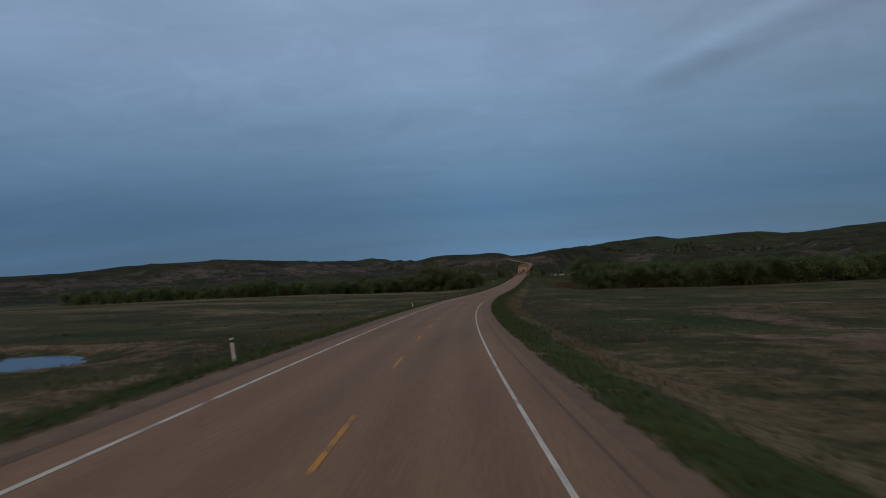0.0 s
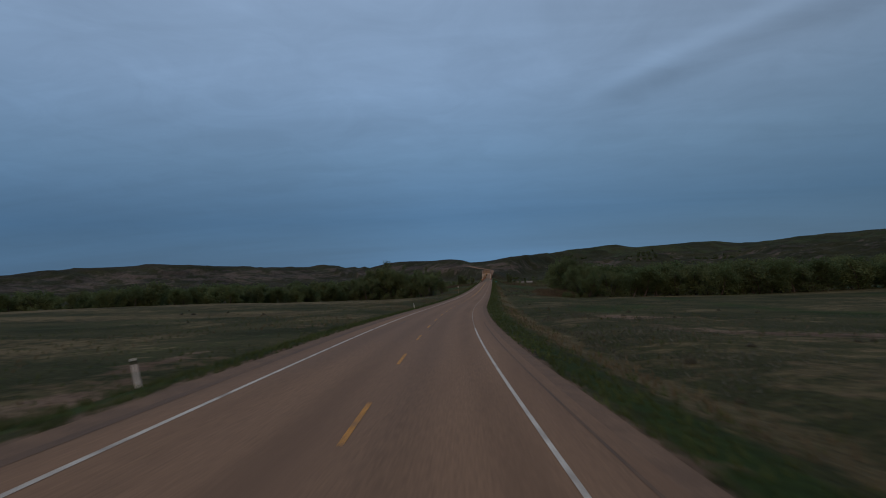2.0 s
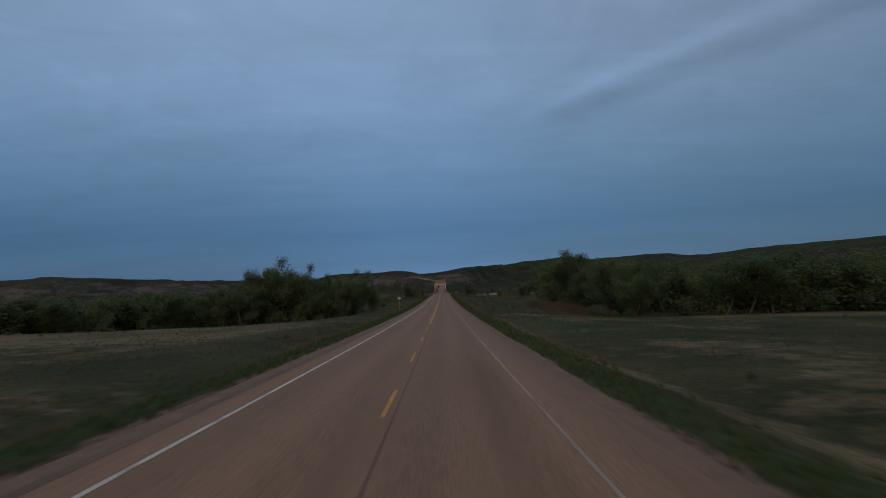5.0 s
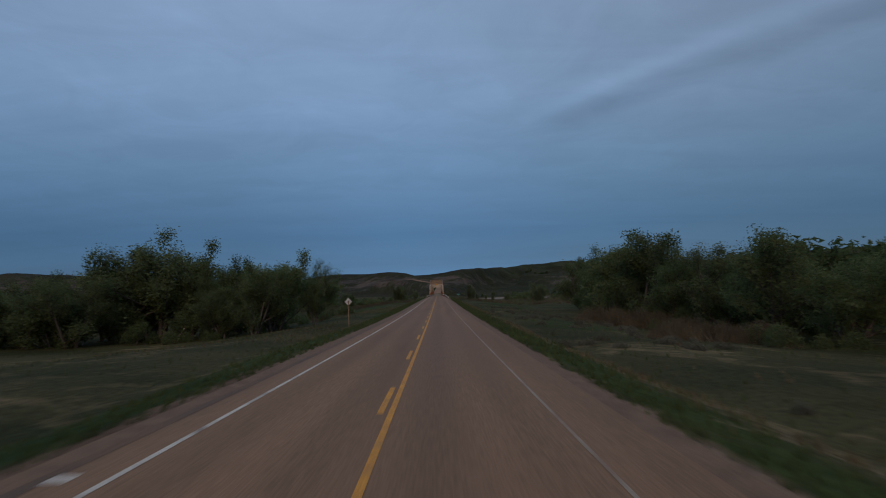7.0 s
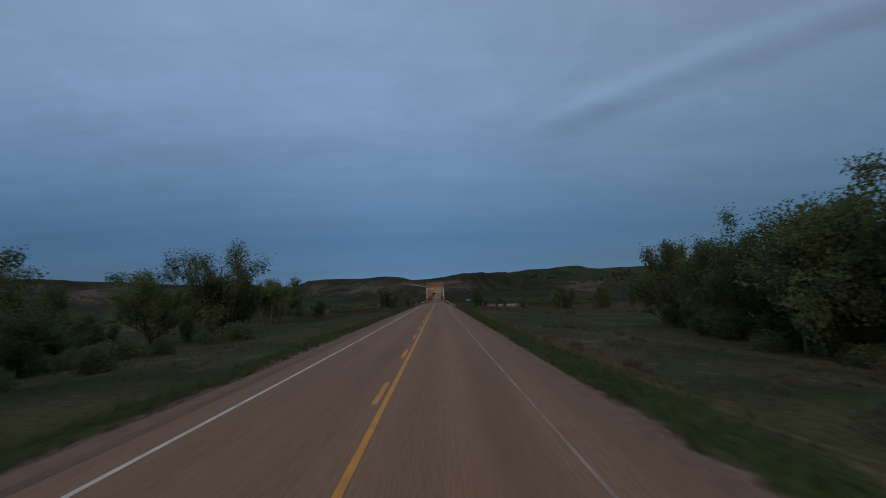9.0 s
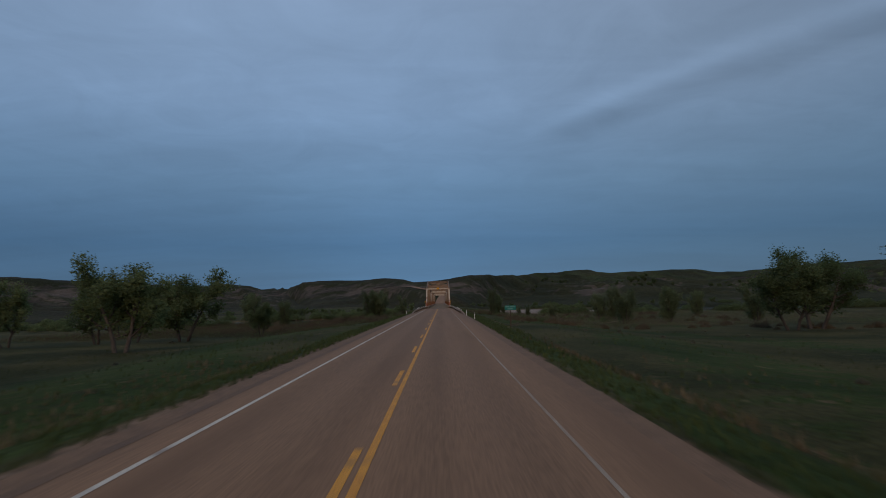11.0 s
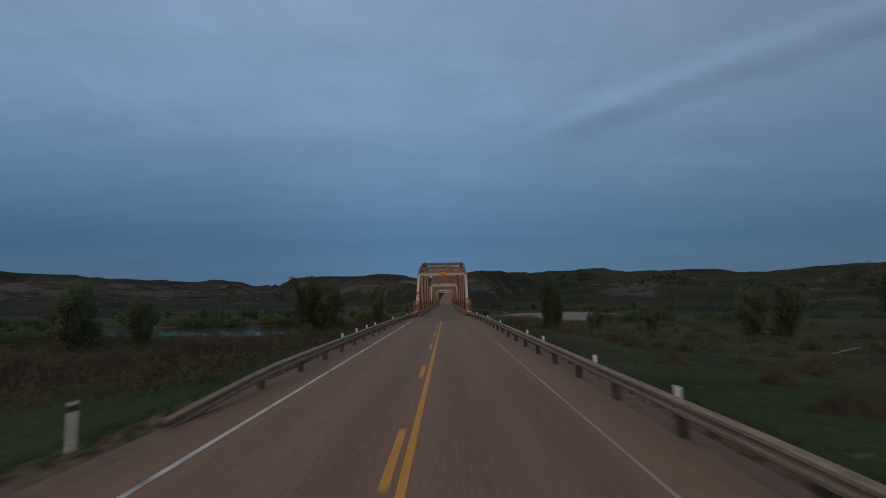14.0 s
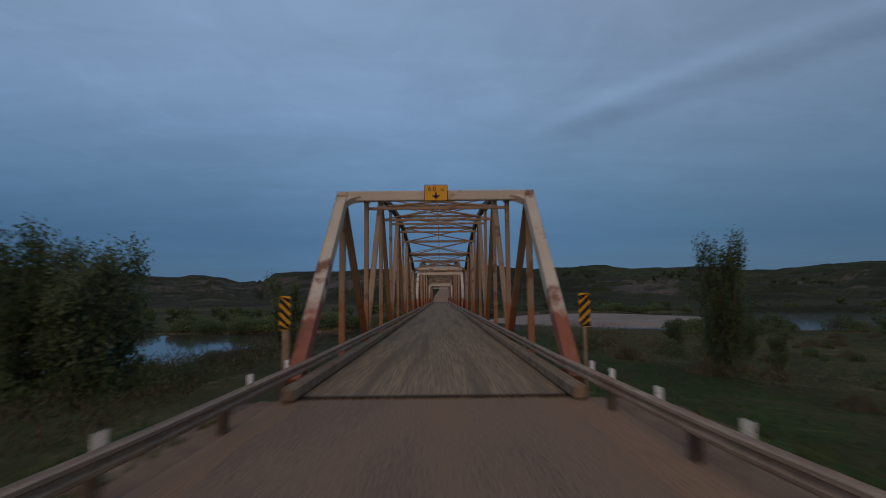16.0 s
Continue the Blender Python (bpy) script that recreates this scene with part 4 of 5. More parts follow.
for x, y, lean in ((5.3, -573.0, -6), (-3.3, -505.0, -11), (-6.3, -428.7, -7), (-5.9, -76.0, 0.4), (5.5, -115.1, 0.7), (5.45, -91.2, 1.5), (5.12, -99.7, 1.5)):
    delineator(x, y, lean)


def plate(w, h, t=0.006, corner=0.04):
    """A thin sign board with rounded corners, facing -y, centred."""
    bm = bmesh.new()
    pts = []
    for cx, cz, a0 in ((w / 2 - corner, h / 2 - corner, 0), (-w / 2 + corner, h / 2 - corner, 90), (-w / 2 + corner, -h / 2 + corner, 180), (w / 2 - corner, -h / 2 + corner, 270)):
        for k in range(4):
            a = radians(a0 + 30 * k)
            pts.append((cx + corner * math.cos(a), cz + corner * math.sin(a)))
    f = [bm.verts.new((x, -t / 2, z)) for x, z in pts]
    b = [bm.verts.new((x, t / 2, z)) for x, z in pts]
    n = len(pts)
    for i in range(n):
        bm.faces.new((f[i], f[(i + 1) % n], b[(i + 1) % n], b[i]))
    bm.faces.new(f)
    bm.faces.new(b[::-1])
    bmesh.ops.recalc_face_normals(bm, faces=bm.faces)
    return bm


def shift(bm, m):
    bmesh.ops.transform(bm, matrix=m, verts=bm.verts)
    return bm


def lettering(body, size, material, parent, at):
    cu = bpy.data.curves.new("lettering", "FONT")
    cu.body, cu.size, cu.align_x, cu.align_y, cu.extrude = body, size, "CENTER", "CENTER", 0.002
    tmp = bpy.data.objects.new("lettering", cu)
    scene.collection.objects.link(tmp)
    me = bpy.data.meshes.new_from_object(tmp.evaluated_get(bpy.context.evaluated_depsgraph_get()))
    bpy.data.objects.remove(tmp)
    me.materials.clear()
    me.materials.append(material)
    ob = new("lettering", me)
    ob.parent = parent
    ob.matrix_local = pose(*at, 90, 0, 0)
    return ob


clear = thing("clearance_sign", pose(0.02, 7.2, 6.70), "yellow clearance sign with a black arrow on the portal beam", "sign")
part("board", plate(0.92, 0.62), sign_yellow, clear)
part("border", shift(plate(0.96, 0.66), Matrix.Translation((0, 0.008, 0))), black_band, clear)
lettering("6.0", 0.27, black_band, clear, (-0.16, -0.008, 0.15))
lettering("m", 0.20, black_band, clear, (0.27, -0.008, 0.13))
bm = bmesh.new()
tri_pts = ((-0.19, -0.10), (0.0, -0.26), (0.19, -0.10))
f = [bm.verts.new((x, -0.009, z)) for x, z in tri_pts]
b = [bm.verts.new((x, -0.004, z)) for x, z in tri_pts]
bm.faces.new(f), bm.faces.new(b[::-1])
for i in range(3):
    bm.faces.new((f[i], b[i], b[(i + 1) % 3], f[(i + 1) % 3]))
box(bm, (0.07, 0.005, 0.12), (0, -0.0065, -0.04))
bmesh.ops.recalc_face_normals(bm, faces=bm.faces)
part("arrow", bm, black_band, clear, "black down arrow")


def hazard_board(x, y, z, slope, lean, post):
    ob = thing("hazard_board", pose(x, y, z, 0, lean, 0), "yellow and black striped hazard board at the bridge end", "sign", "hazard boards")
    part("board", plate(0.31, 0.96), sign_yellow, ob)
    for k in range(5):
        c = -0.60 + 0.25 * k
        pts = []
        for px_, off in ((-0.15, 0), (0.15, 0), (0.15, 0.155), (-0.15, 0.155)):
            pts.append((px_, min(0.472, max(-0.472, c + off + slope * (px_ + (0.0 if slope > 0 else 0.0))))))
        bm = bmesh.new()
        front = [bm.verts.new((q[0], -0.010, q[1])) for q in pts]
        rear = [bm.verts.new((q[0], -0.004, q[1])) for q in pts]
        bm.faces.new(front)
        bm.faces.new(rear[::-1])
        for i in range(4):
            bm.faces.new((front[i], rear[i], rear[(i + 1) % 4], front[(i + 1) % 4]))
        bmesh.ops.recalc_face_normals(bm, faces=bm.faces)
        part("stripe", bm, black_band, ob, "black slanted stripe")
    part("post", post, timber, ob)
    return ob


hazard_board(-4.22, 0.3, 2.02, -1.0, 0, box(bmesh.new(), (0.19, 0.19, 3.6), (0.02, 0.11, -1.42), None, 0.015))
hazard_board(4.24, 0.3, 2.02, 1.0, 0, box(bmesh.new(), (0.08, 0.08, 3.6), (0.0, 0.05, -1.42), None, 0.01))

gz = ground_z(8.2, -132.1)
guide = thing("guide_sign", pose(8.2, -132.1, gz), "small green guide sign on a post in the grass", "sign")
part("board", shift(plate(1.15, 0.46), Matrix.Translation((0, 0, 1.62 - tilt(8.2, -132.1) - gz))), sign_green, guide, "green board")
for x, z, w in ((-0.31, 0.11, 0.40), (0.24, 0.12, 0.52), (-0.02, -0.10, 0.58)):
    part("text_bar", box(bmesh.new(), (w, 0.004, 0.13), (x, -0.006, 1.62 - tilt(8.2, -132.1) - gz + z)), sign_faint, guide, "dull bar of lettering")
part("post", box(bmesh.new(), (0.10, 0.10, 2.0 - gz), (0, 0.06, 0.85 - gz / 2 - 0.2)), dark_timber, guide)

dz_ = ground_z(-9.2, -268.4)
diamond = thing("diamond_sign", pose(-9.2, -268.4, dz_), "back of a diamond warning sign on a timber post", "sign")
part("board", shift(plate(0.62, 0.62), Matrix.Translation((0, 0.06, 2.08 - tilt(-9.2, -268.4) - dz_)) @ Matrix.Rotation(radians(45), 4, "Y")), sign_back, diamond, "bare metal back")
part("post", box(bmesh.new(), (0.11, 0.09, 2.2 - tilt(-9.2, -268.4) - dz_ + 0.4), (0, 0, (2.2 - tilt(-9.2, -268.4) - dz_) / 2 - 0.2), None, 0.01), timber, diamond)
# ---- trees ----
def tree_meshes(seed, height, spread, trunks=2, leaves=4500, lean=0.25, low=0.10, size=0.21, floor=0.04, fluff=0.042, forks=(10, 5), inner=0.25, wood=3, three=True, foliage=leaf):
    """Trunk and crown meshes: tapered limbs that fork twice, with leaf sprays round the twigs."""
    rnd = random.Random(seed)
    wv, wf = [], []
    tips, hearts = [], []

    def limb(p, d, length, rad, level):
        path, radii = [p], [rad]
        q = Vector(p)
        v = Vector(d).normalized()
        n = 5 if level == 0 else 3
        for i in range(n):
            v = (v + Vector((rnd.uniform(-1, 1), rnd.uniform(-1, 1), rnd.uniform(-0.2, 0.8))) * (0.16 + 0.06 * level)).normalized()
            q = q + v * length / n
            path.append(tuple(q))
            radii.append(rad * (1 - 0.8 * (i + 1) / n) + 0.008)
        if level < wood:
            tube(path, radii, 6 if level == 0 else 3, wv, wf)
        if level == 1:
            hearts.extend(Vector(a) for a in path[1:])
        if level >= 2:
            tips.extend(Vector(a) for a in path[1:])
            return
        kids = forks[level]
        for k in range(kids):
            t = low + (1 - low) * (k + rnd.random()) / kids if level == 0 else rnd.uniform(0.3, 1.0)
            i = min(int(t * n), n - 1)
            a = Vector(path[i]).lerp(Vector(path[i + 1]), t * n - i)
            ang = rnd.uniform(0, 2 * math.pi)
            out = Vector((math.cos(ang), math.sin(ang), rnd.uniform(0.25, 1.2) + 0.7 * level))
            ln = height * (0.36 if level == 0 else 0.17) * rnd.uniform(0.7, 1.25) * (1.1 - 0.5 * t) * (spread if level == 0 else 1)
            limb(tuple(a), out, ln, radii[i] * 0.55, level + 1)
        tips.append(Vector(path[-1]))

    for k in range(trunks):
        a = rnd.uniform(0, 6.28)
        o = 0.0 if trunks == 1 else 0.05 * height
        limb((o * math.cos(a), o * math.sin(a), -0.3), (lean * math.cos(a), lean * math.sin(a), 1), height * rnd.uniform(0.70, 0.92), height * 0.016 + 0.05, 0)
    lv, lf = [], []
    per = max(1, round(leaves / len(tips)))
    for c in tips:
        for _ in range(per):
            p = c + Vector([max(-1.5, min(1.5, rnd.gauss(0, 1))) for _ in range(3)]) * height * fluff
            if p.z < height * floor:
                continue
            s = size * rnd.uniform(0.6, 1.3)
            a = Vector((rnd.uniform(-1, 1), rnd.uniform(-1, 1), rnd.uniform(-0.6, 1.2))).normalized()
            b = a.orthogonal().normalized()
            i = len(lv)
            if three:
                lv += [tuple(p - a * s + b * s * 0.45), tuple(p + a * s), tuple(p - a * s * 0.6 - b * s * 0.75)]
                lf.append((i, i + 1, i + 2))
            else:
                lv += [tuple(p - a * s), tuple(p + b * s * 0.55), tuple(p + a * s), tuple(p - b * s * 0.55)]
                lf.append((i, i + 1, i + 2, i + 3))
    # broad shaded leaves deep inside the crown
    for _ in range(round(leaves * inner)):
        c = hearts[rnd.randrange(len(hearts))]
        p = c + Vector((rnd.gauss(0, 1), rnd.gauss(0, 1), rnd.gauss(0, 1))) * height * fluff * 0.7
        if p.z < height * floor:
            continue
        s = size * rnd.uniform(1.3, 1.9)
        a = Vector((rnd.uniform(-1, 1), rnd.uniform(-1, 1), rnd.uniform(-1, 1))).normalized()
        b = a.orthogonal().normalized()
        i = len(lv)
        lv += [tuple(p - a * s + b * s * 0.6), tuple(p + a * s), tuple(p - a * s * 0.6 - b * s)]
        lf.append((i, i + 1, i + 2))
    # every tree mesh stands ten metres high
    k = 10.0 / max(p[2] for p in lv)
    wv = [(x * k, y * k, z * k) for x, y, z in wv]
    lv = [(x * k, y * k, z * k) for x, y, z in lv]
    return mesh_of("trunk", wv, wf, bark, True), mesh_of("crown", lv, lf, foliage)


def plant(meshes, x, y, scale=1.0, turn=0.0, label="", name="cottonwood_tree", category="tree", group="cottonwood trees", sink=0.05, wide=1.0):
    ob = thing(name, pose(x, y, ground_z(x, y) - sink, 0, 0, turn) @ Matrix.Diagonal((scale * wide, scale * wide, scale, 1)), label, category, group)
    part("trunk", meshes[0], None, ob)
    part("crown", meshes[1], None, ob)
    return ob


TALL = [tree_meshes(11 + k, 10.0, 1.25 + 0.1 * (k % 3), 3, 12800, 0.30, 0.04, 0.115, 0.01, 0.043, inner=0.08) for k in range(5)]
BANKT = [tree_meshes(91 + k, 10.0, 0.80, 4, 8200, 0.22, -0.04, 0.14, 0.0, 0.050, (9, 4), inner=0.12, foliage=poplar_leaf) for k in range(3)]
OPEN = [tree_meshes(71 + k, 10.0, 1.2, 2, 9000, 0.35, 0.20, 0.14, 0.12, 0.046, inner=0.10) for k in range(3)]
FAR = [tree_meshes(41 + k, 10.0, 1.15, 2, 2700, 0.3, 0.02, 0.21, 0.0, 0.070, (8, 4), inner=0.2, wood=2) for k in range(4)]
DEEP = [tree_meshes(51 + k, 10.0, 1.15, 2, 1300, 0.3, 0.02, 0.32, 0.0, 0.070, (6, 3), inner=0.2, wood=1) for k in range(4)]
TINY = [tree_meshes(61 + k, 10.0, 1.15, 2, 420, 0.3, 0.02, 0.55, 0.0, 0.066, (5, 3), inner=0.2, wood=1) for k in range(4)]
tr = random.Random(5)
TREE_LABEL = "leafy dark green cottonwood tree in rough grass"
OPEN_LABEL = "open-grown cottonwood with a bare forked trunk"


def by_top(meshes, x, y, top, label, group, wide=1.0, name="cottonwood_tree"):
    """A tree whose crown ends at a height over the road's level."""
    return plant(meshes[tr.randrange(len(meshes))], x, y, (top - tilt(x, y) - ground_z(x, y)) / 10.0, tr.uniform(0, 360), label, name, group=group, wide=wide)


for x, y, top, w in ((-47, -236, 15.9, 1.05), (-51.5, -232, 12.4, 0.85), (-42.5, -234, 13.2, 0.8), (-36, -235, 9.6, 0.8), (-57, -233, 8.0, 1.0), (-38, -222, 9.0, 0.9), (-24.6, -244, 9.8, 0.85), (-25.8, -243, 8.9, 0.65), (-18.8, -242, 6.6, 0.6), (-26, -250, 6.6, 1.0), (-33, -243, 4.0, 1.0),
                     (-36, -162, 14.2, 0.95), (-50, -195, 10.2, 0.9), (-62, -205, 7.5, 0.9), (-60, -180, 8.0, 0.9), (-34, -232, 4.5, 1.0), (-29, -238, 7.6, 1.0), (-54, -222, 8.0, 1.0), (-56, -232, 8.6, 1.0), (-45, -210, 8.2, 1.0), (-36, -160, 7.0, 1.0), (-46, -165, 8.0, 1.0), (-55, -246, 7.5, 1.0), (-64, -240, 6.8, 1.0),
                     (44, -211, 14.6, 1.0), (48.8, -144, 13.6, 0.85), (48, -175, 15.0, 0.8), (46, -226, 10.4, 0.95), (48, -238, 10.6, 0.9), (46, -259, 10.6, 0.95), (47, -270, 7.8, 1.0),
                     (50, -248, 9.8, 0.95), (52, -216, 12.6, 0.9), (53, -190, 13.4, 0.9), (50, -160, 12.0, 0.9), (58, -152, 10.5, 0.9), (56, -278, 8.4, 1.0), (42, -199, 16.5, 1.05), (48, -196, 15.2, 0.95), (49, -184, 11.5, 0.9)):
    by_top(TALL, x, y, top + 0.5, TREE_LABEL, "cottonwood trees", 1.12 * w)
for x, y, top, w in ((-58, -138, 8.0, 0.9), (-53, -131, 6.0, 0.9), (-44, -110, 10.6, 1.2), (-54, -68, 11.0, 1.2), (-66, -78, 8.0, 1.0), (-62, -72, 6.8, 0.9), (-72, -120, 8.0, 0.9), (-44, -48, 3.2, 0.9),
                     (75, -70, 10.4, 1.2), (84, -64, 14.5, 1.2), (-75, -90, 7.6, 0.9), (-68, -160, 7.4, 0.9), (-80, -45, 6.5, 0.9)):
    by_top(OPEN, x, y, top, OPEN_LABEL, "open cottonwoods", w)
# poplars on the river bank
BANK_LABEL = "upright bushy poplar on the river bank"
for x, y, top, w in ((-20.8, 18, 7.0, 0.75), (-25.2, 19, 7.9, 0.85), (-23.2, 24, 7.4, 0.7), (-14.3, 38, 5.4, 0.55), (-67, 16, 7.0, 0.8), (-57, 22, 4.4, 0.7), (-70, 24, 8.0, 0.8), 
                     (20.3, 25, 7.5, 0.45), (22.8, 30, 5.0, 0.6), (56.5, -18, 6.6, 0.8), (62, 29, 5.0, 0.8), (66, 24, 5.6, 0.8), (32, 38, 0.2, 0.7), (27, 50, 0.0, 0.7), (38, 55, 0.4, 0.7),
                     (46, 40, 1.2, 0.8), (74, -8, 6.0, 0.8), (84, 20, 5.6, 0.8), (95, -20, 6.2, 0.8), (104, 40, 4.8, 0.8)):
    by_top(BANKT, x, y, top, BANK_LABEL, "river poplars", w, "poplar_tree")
# the two groves: a front row that follows a line, and trees behind it
def along(line, step):
    for (x0, y0), (x1, y1) in zip(line, line[1:]):
        n = max(1, round(math.hypot(x1 - x0, y1 - y0) / step))
        for i in range(n):
            yield x0 + (x1 - x0) * i / n, y0 + (y1 - y0) * i / n


for x, y in along(((-52, -240), (-80, -262), (-110, -290), (-160, -310), (-240, -320)), 4.6):
    plant(FAR[tr.randrange(4)], x + tr.uniform(-1.5, 1.5), y + tr.uniform(-1, 4), tr.uniform(0.75, 1.0), tr.uniform(0, 360), TREE_LABEL, group="grove trees", sink=0.8, wide=1.25)
for x, y in along(((56, -282), (66, -285), (90, -288), (140, -284), (235, -268)), 5.0):
    plant(FAR[tr.randrange(4)], x + tr.uniform(-1.5, 1.5), y + tr.uniform(-1, 5), tr.uniform(1.2, 1.55), tr.uniform(0, 360), TREE_LABEL, group="grove trees", sink=0.8, wide=1.25)
def woods(name, places, label, base=ground_z, kinds=DEEP):
    """Trees deep inside a grove that nobody could count, as one mesh."""
    verts, faces, slots = [], [], []
    count = 0
    for x, y, scale in places:
        m = pose(x, y, base(x, y) - 0.8, 0, 0, tr.uniform(0, 360)) @ Matrix.Diagonal((scale * 1.25, scale * 1.25, scale, 1))
        rot, off = np.array(m.to_3x3()), np.array(m.translation)
        for slot, me in enumerate(kinds[tr.randrange(4)]):
            co = np.zeros(len(me.vertices) * 3)
            me.vertices.foreach_get("co", co)
            verts.append(co.reshape(-1, 3) @ rot.T + off)
            faces += [tuple(i + count for i in p.vertices) for p in me.polygons]
            slots += [slot] * len(me.polygons)
            count += len(me.vertices)
    me = mesh_of(name, np.concatenate(verts).tolist(), faces, bark)
    me.materials.append(leaf)
    me.polygons.foreach_set("material_index", slots)
    return tagged(new(name, me), label, "woods", kind="stuff")


def left_wood():
    for k in range(70):
        y = tr.uniform(-300, -180)
        yield -(62 + max(0, (-y - 245)) * 1.3) - tr.random() ** 1.2 * 150, y, tr.uniform(0.9, 1.25)


def right_wood():
    for k in range(70):
        y = tr.uniform(-272, -130)
        yield 58 + max(0, (-y - 258)) * 1.5 + tr.random() ** 1.2 * 160, y, tr.uniform(1.15, 1.65)


woods("cottonwood_grove", left_wood(), "dense dark green cottonwood grove behind the meadow")
woods("cottonwood_grove", right_wood(), "dense dark green cottonwood grove beside the field")
# low saplings that close the groves down to the grass
for k in range(60):
    side = -1 if k % 5 < 2 else 1
    y = tr.uniform(-246 if side < 0 else -262, -140)
    x = -tr.uniform(34, 60) if side < 0 else tr.uniform(42, 56)
    if side < 0 and y > -200:
        x -= 8
    by_top(FAR, x, y, ground_z(x, y) + tilt(x, y) + tr.uniform(3.5, 6.5), "young leafy cottonwood under the taller trees", "cottonwood saplings", 1.25)
def foot_wood():
    for k in range(90):
        az = math.radians(tr.choice((12.5, 14.5, 22, 24, 31, 33.5)) + tr.gauss(0, 1.1))
        r = tr.uniform(820, 1000)
        yield r * math.sin(az), r * math.cos(az), tr.uniform(0.5, 0.85)


# scattered trees on the far bank and terrace
woods("far_wood", foot_wood(), "dark trees in clumps at the foot of the far hills", hill_z, TINY)
for k in range(90):
    x = tr.uniform(-330, 330) if k % 3 else -tr.uniform(16, 160)
    y = bank_far(x) + tr.uniform(14, 140)
    if abs(x) < 12:
        x += 30
    plant(TINY[tr.randrange(4)], x, y, tr.uniform(0.3, 0.62), tr.uniform(0, 360), "small dark tree on the far river terrace", group="far bank trees", wide=1.2)


# ---- brush ----
def brush_mesh(seed, height, width, stalks, leafy, material, lm, speck=(0.07, 0.17)):
    rnd = random.Random(seed)
    v, f = [], []
    for _ in range(stalks):
        a, r = rnd.uniform(0, 6.283), rnd.random() ** 0.6
        base = Vector((0.42 * width * r * math.cos(a), 0.42 * width * r * math.sin(a), -0.05))
        lim = 0.8 + 0.25 * math.sin(3 * a + seed)
        top = Vector((width * 0.5 * r * lim * math.cos(a) + rnd.gauss(0, 0.16), width * 0.5 * r * lim * math.sin(a) + rnd.gauss(0, 0.16), height * (1 - 0.72 * r * r) * rnd.uniform(0.62, 1.06)))
        side = Vector((rnd.uniform(-1, 1), rnd.uniform(-1, 1), 0)).normalized() * rnd.uniform(0.010, 0.024)
        i = len(v)
        v += [tuple(base - side), tuple(base + side), tuple(top)]
        f.append((i, i + 1, i + 2))
    stems = mesh_of("twigwork", v, f, material)
    v, f = [], []
    for _ in range(leafy):
        a, r, t = rnd.uniform(0, 6.283), rnd.random() ** 0.5, rnd.uniform(0.1, 1.0)
        lim = width * 0.5 * (0.76 + 0.2 * math.sin(3 * a + seed))
        p = Vector((lim * r * math.cos(a), lim * r * math.sin(a), height * t * (1 - 0.6 * r * r)))
        s = rnd.uniform(*speck)
        d = Vector((rnd.uniform(-1, 1), rnd.uniform(-1, 1), rnd.uniform(0.0, 1.6))).normalized()
        b = d.orthogonal().normalized()
        i = len(v)
        v += [tuple(p - d * s + b * s * 0.5), tuple(p + d * s), tuple(p - d * s * 0.7 - b * s * 0.6)]
        f.append((i, i + 1, i + 2))
    return stems, mesh_of("foliage", v, f, lm)


WILLOW = [brush_mesh(3 + k, 2.3, 3.6, 760, 640, brush_twig, brush_twig, (0.025, 0.05)) for k in range(3)]
GREEN_BUSH = [brush_mesh(13 + k, 2.2, 3.2, 60, 760, brush_twig, leaf, (0.08, 0.17)) for k in range(3)]
SAGE = [brush_mesh(23 + k, 0.75, 1.2, 200, 420, sage, sage, (0.022, 0.05)) for k in range(3)]


def bush(meshes, name, x, y, scale, label, category, group, wide=1.0):
    ob = thing(name, pose(x, y, ground_z(x, y) - 0.03, 0, 0, tr.uniform(0, 360)) @ Matrix.Diagonal((scale * wide, scale * wide, scale, 1)), label, category, group)
    part("twigwork", meshes[0], None, ob)
    part("foliage", meshes[1], None, ob)
    return ob


BROWN = "brown leafless willow brush in a thicket"
GREEN = "dense dark green shrub at the edge of the trees"
spots = [(28 + 1.5 * k, -229 + tr.uniform(-3, 3), tr.uniform(1.3, 1.85)) for k in range(13)]
spots += [(27 + 1.6 * k, -266 + tr.uniform(-4, 4), tr.uniform(1.0, 1.4)) for k in range(10)]
spots += [(-23 - 2.6 * k, -20 + tr.uniform(-5, 5), tr.uniform(1.2, 1.75)) for k in range(11)]
spots += [(-22 - tr.uniform(0, 22), -30 + tr.uniform(-6, 18), tr.uniform(0.8, 1.3)) for k in range(14)]
spots += [(tr.uniform(15, 100), tr.uniform(-70, 100), tr.uniform(0.35, 0.8)) for k in range(120)]
spots += [(-tr.uniform(16, 95), tr.uniform(-40, 52), tr.uniform(0.35, 0.75)) for k in range(80)]
for x, y, s in spots:
    bush(WILLOW[tr.randrange(3)], "willow_bush", x, y, s, BROWN, "bush", "willow brush", tr.uniform(1.2, 1.9))
for k in range(64):
    y = tr.uniform(-250 if k % 2 else -275, -185)
    side = -1 if k % 2 else 1
    x = side * (tr.uniform(20, 46) if side < 0 else tr.uniform(34, 46))
    bush(GREEN_BUSH[tr.randrange(3)], "shrub", x, y, tr.uniform(0.6, 1.25), GREEN, "bush", "grove shrubs", tr.uniform(0.9, 1.3))
for x, y in ((-20, 16), (-22.5, 19), (-25.5, 18), (-27, 21), (-18.5, 20), (-24, 15)):
    bush(GREEN_BUSH[tr.randrange(3)], "shrub", x, y, tr.uniform(1.0, 1.5), "leafy green shrub on the river bank", "bush", "bank shrubs", 1.1)
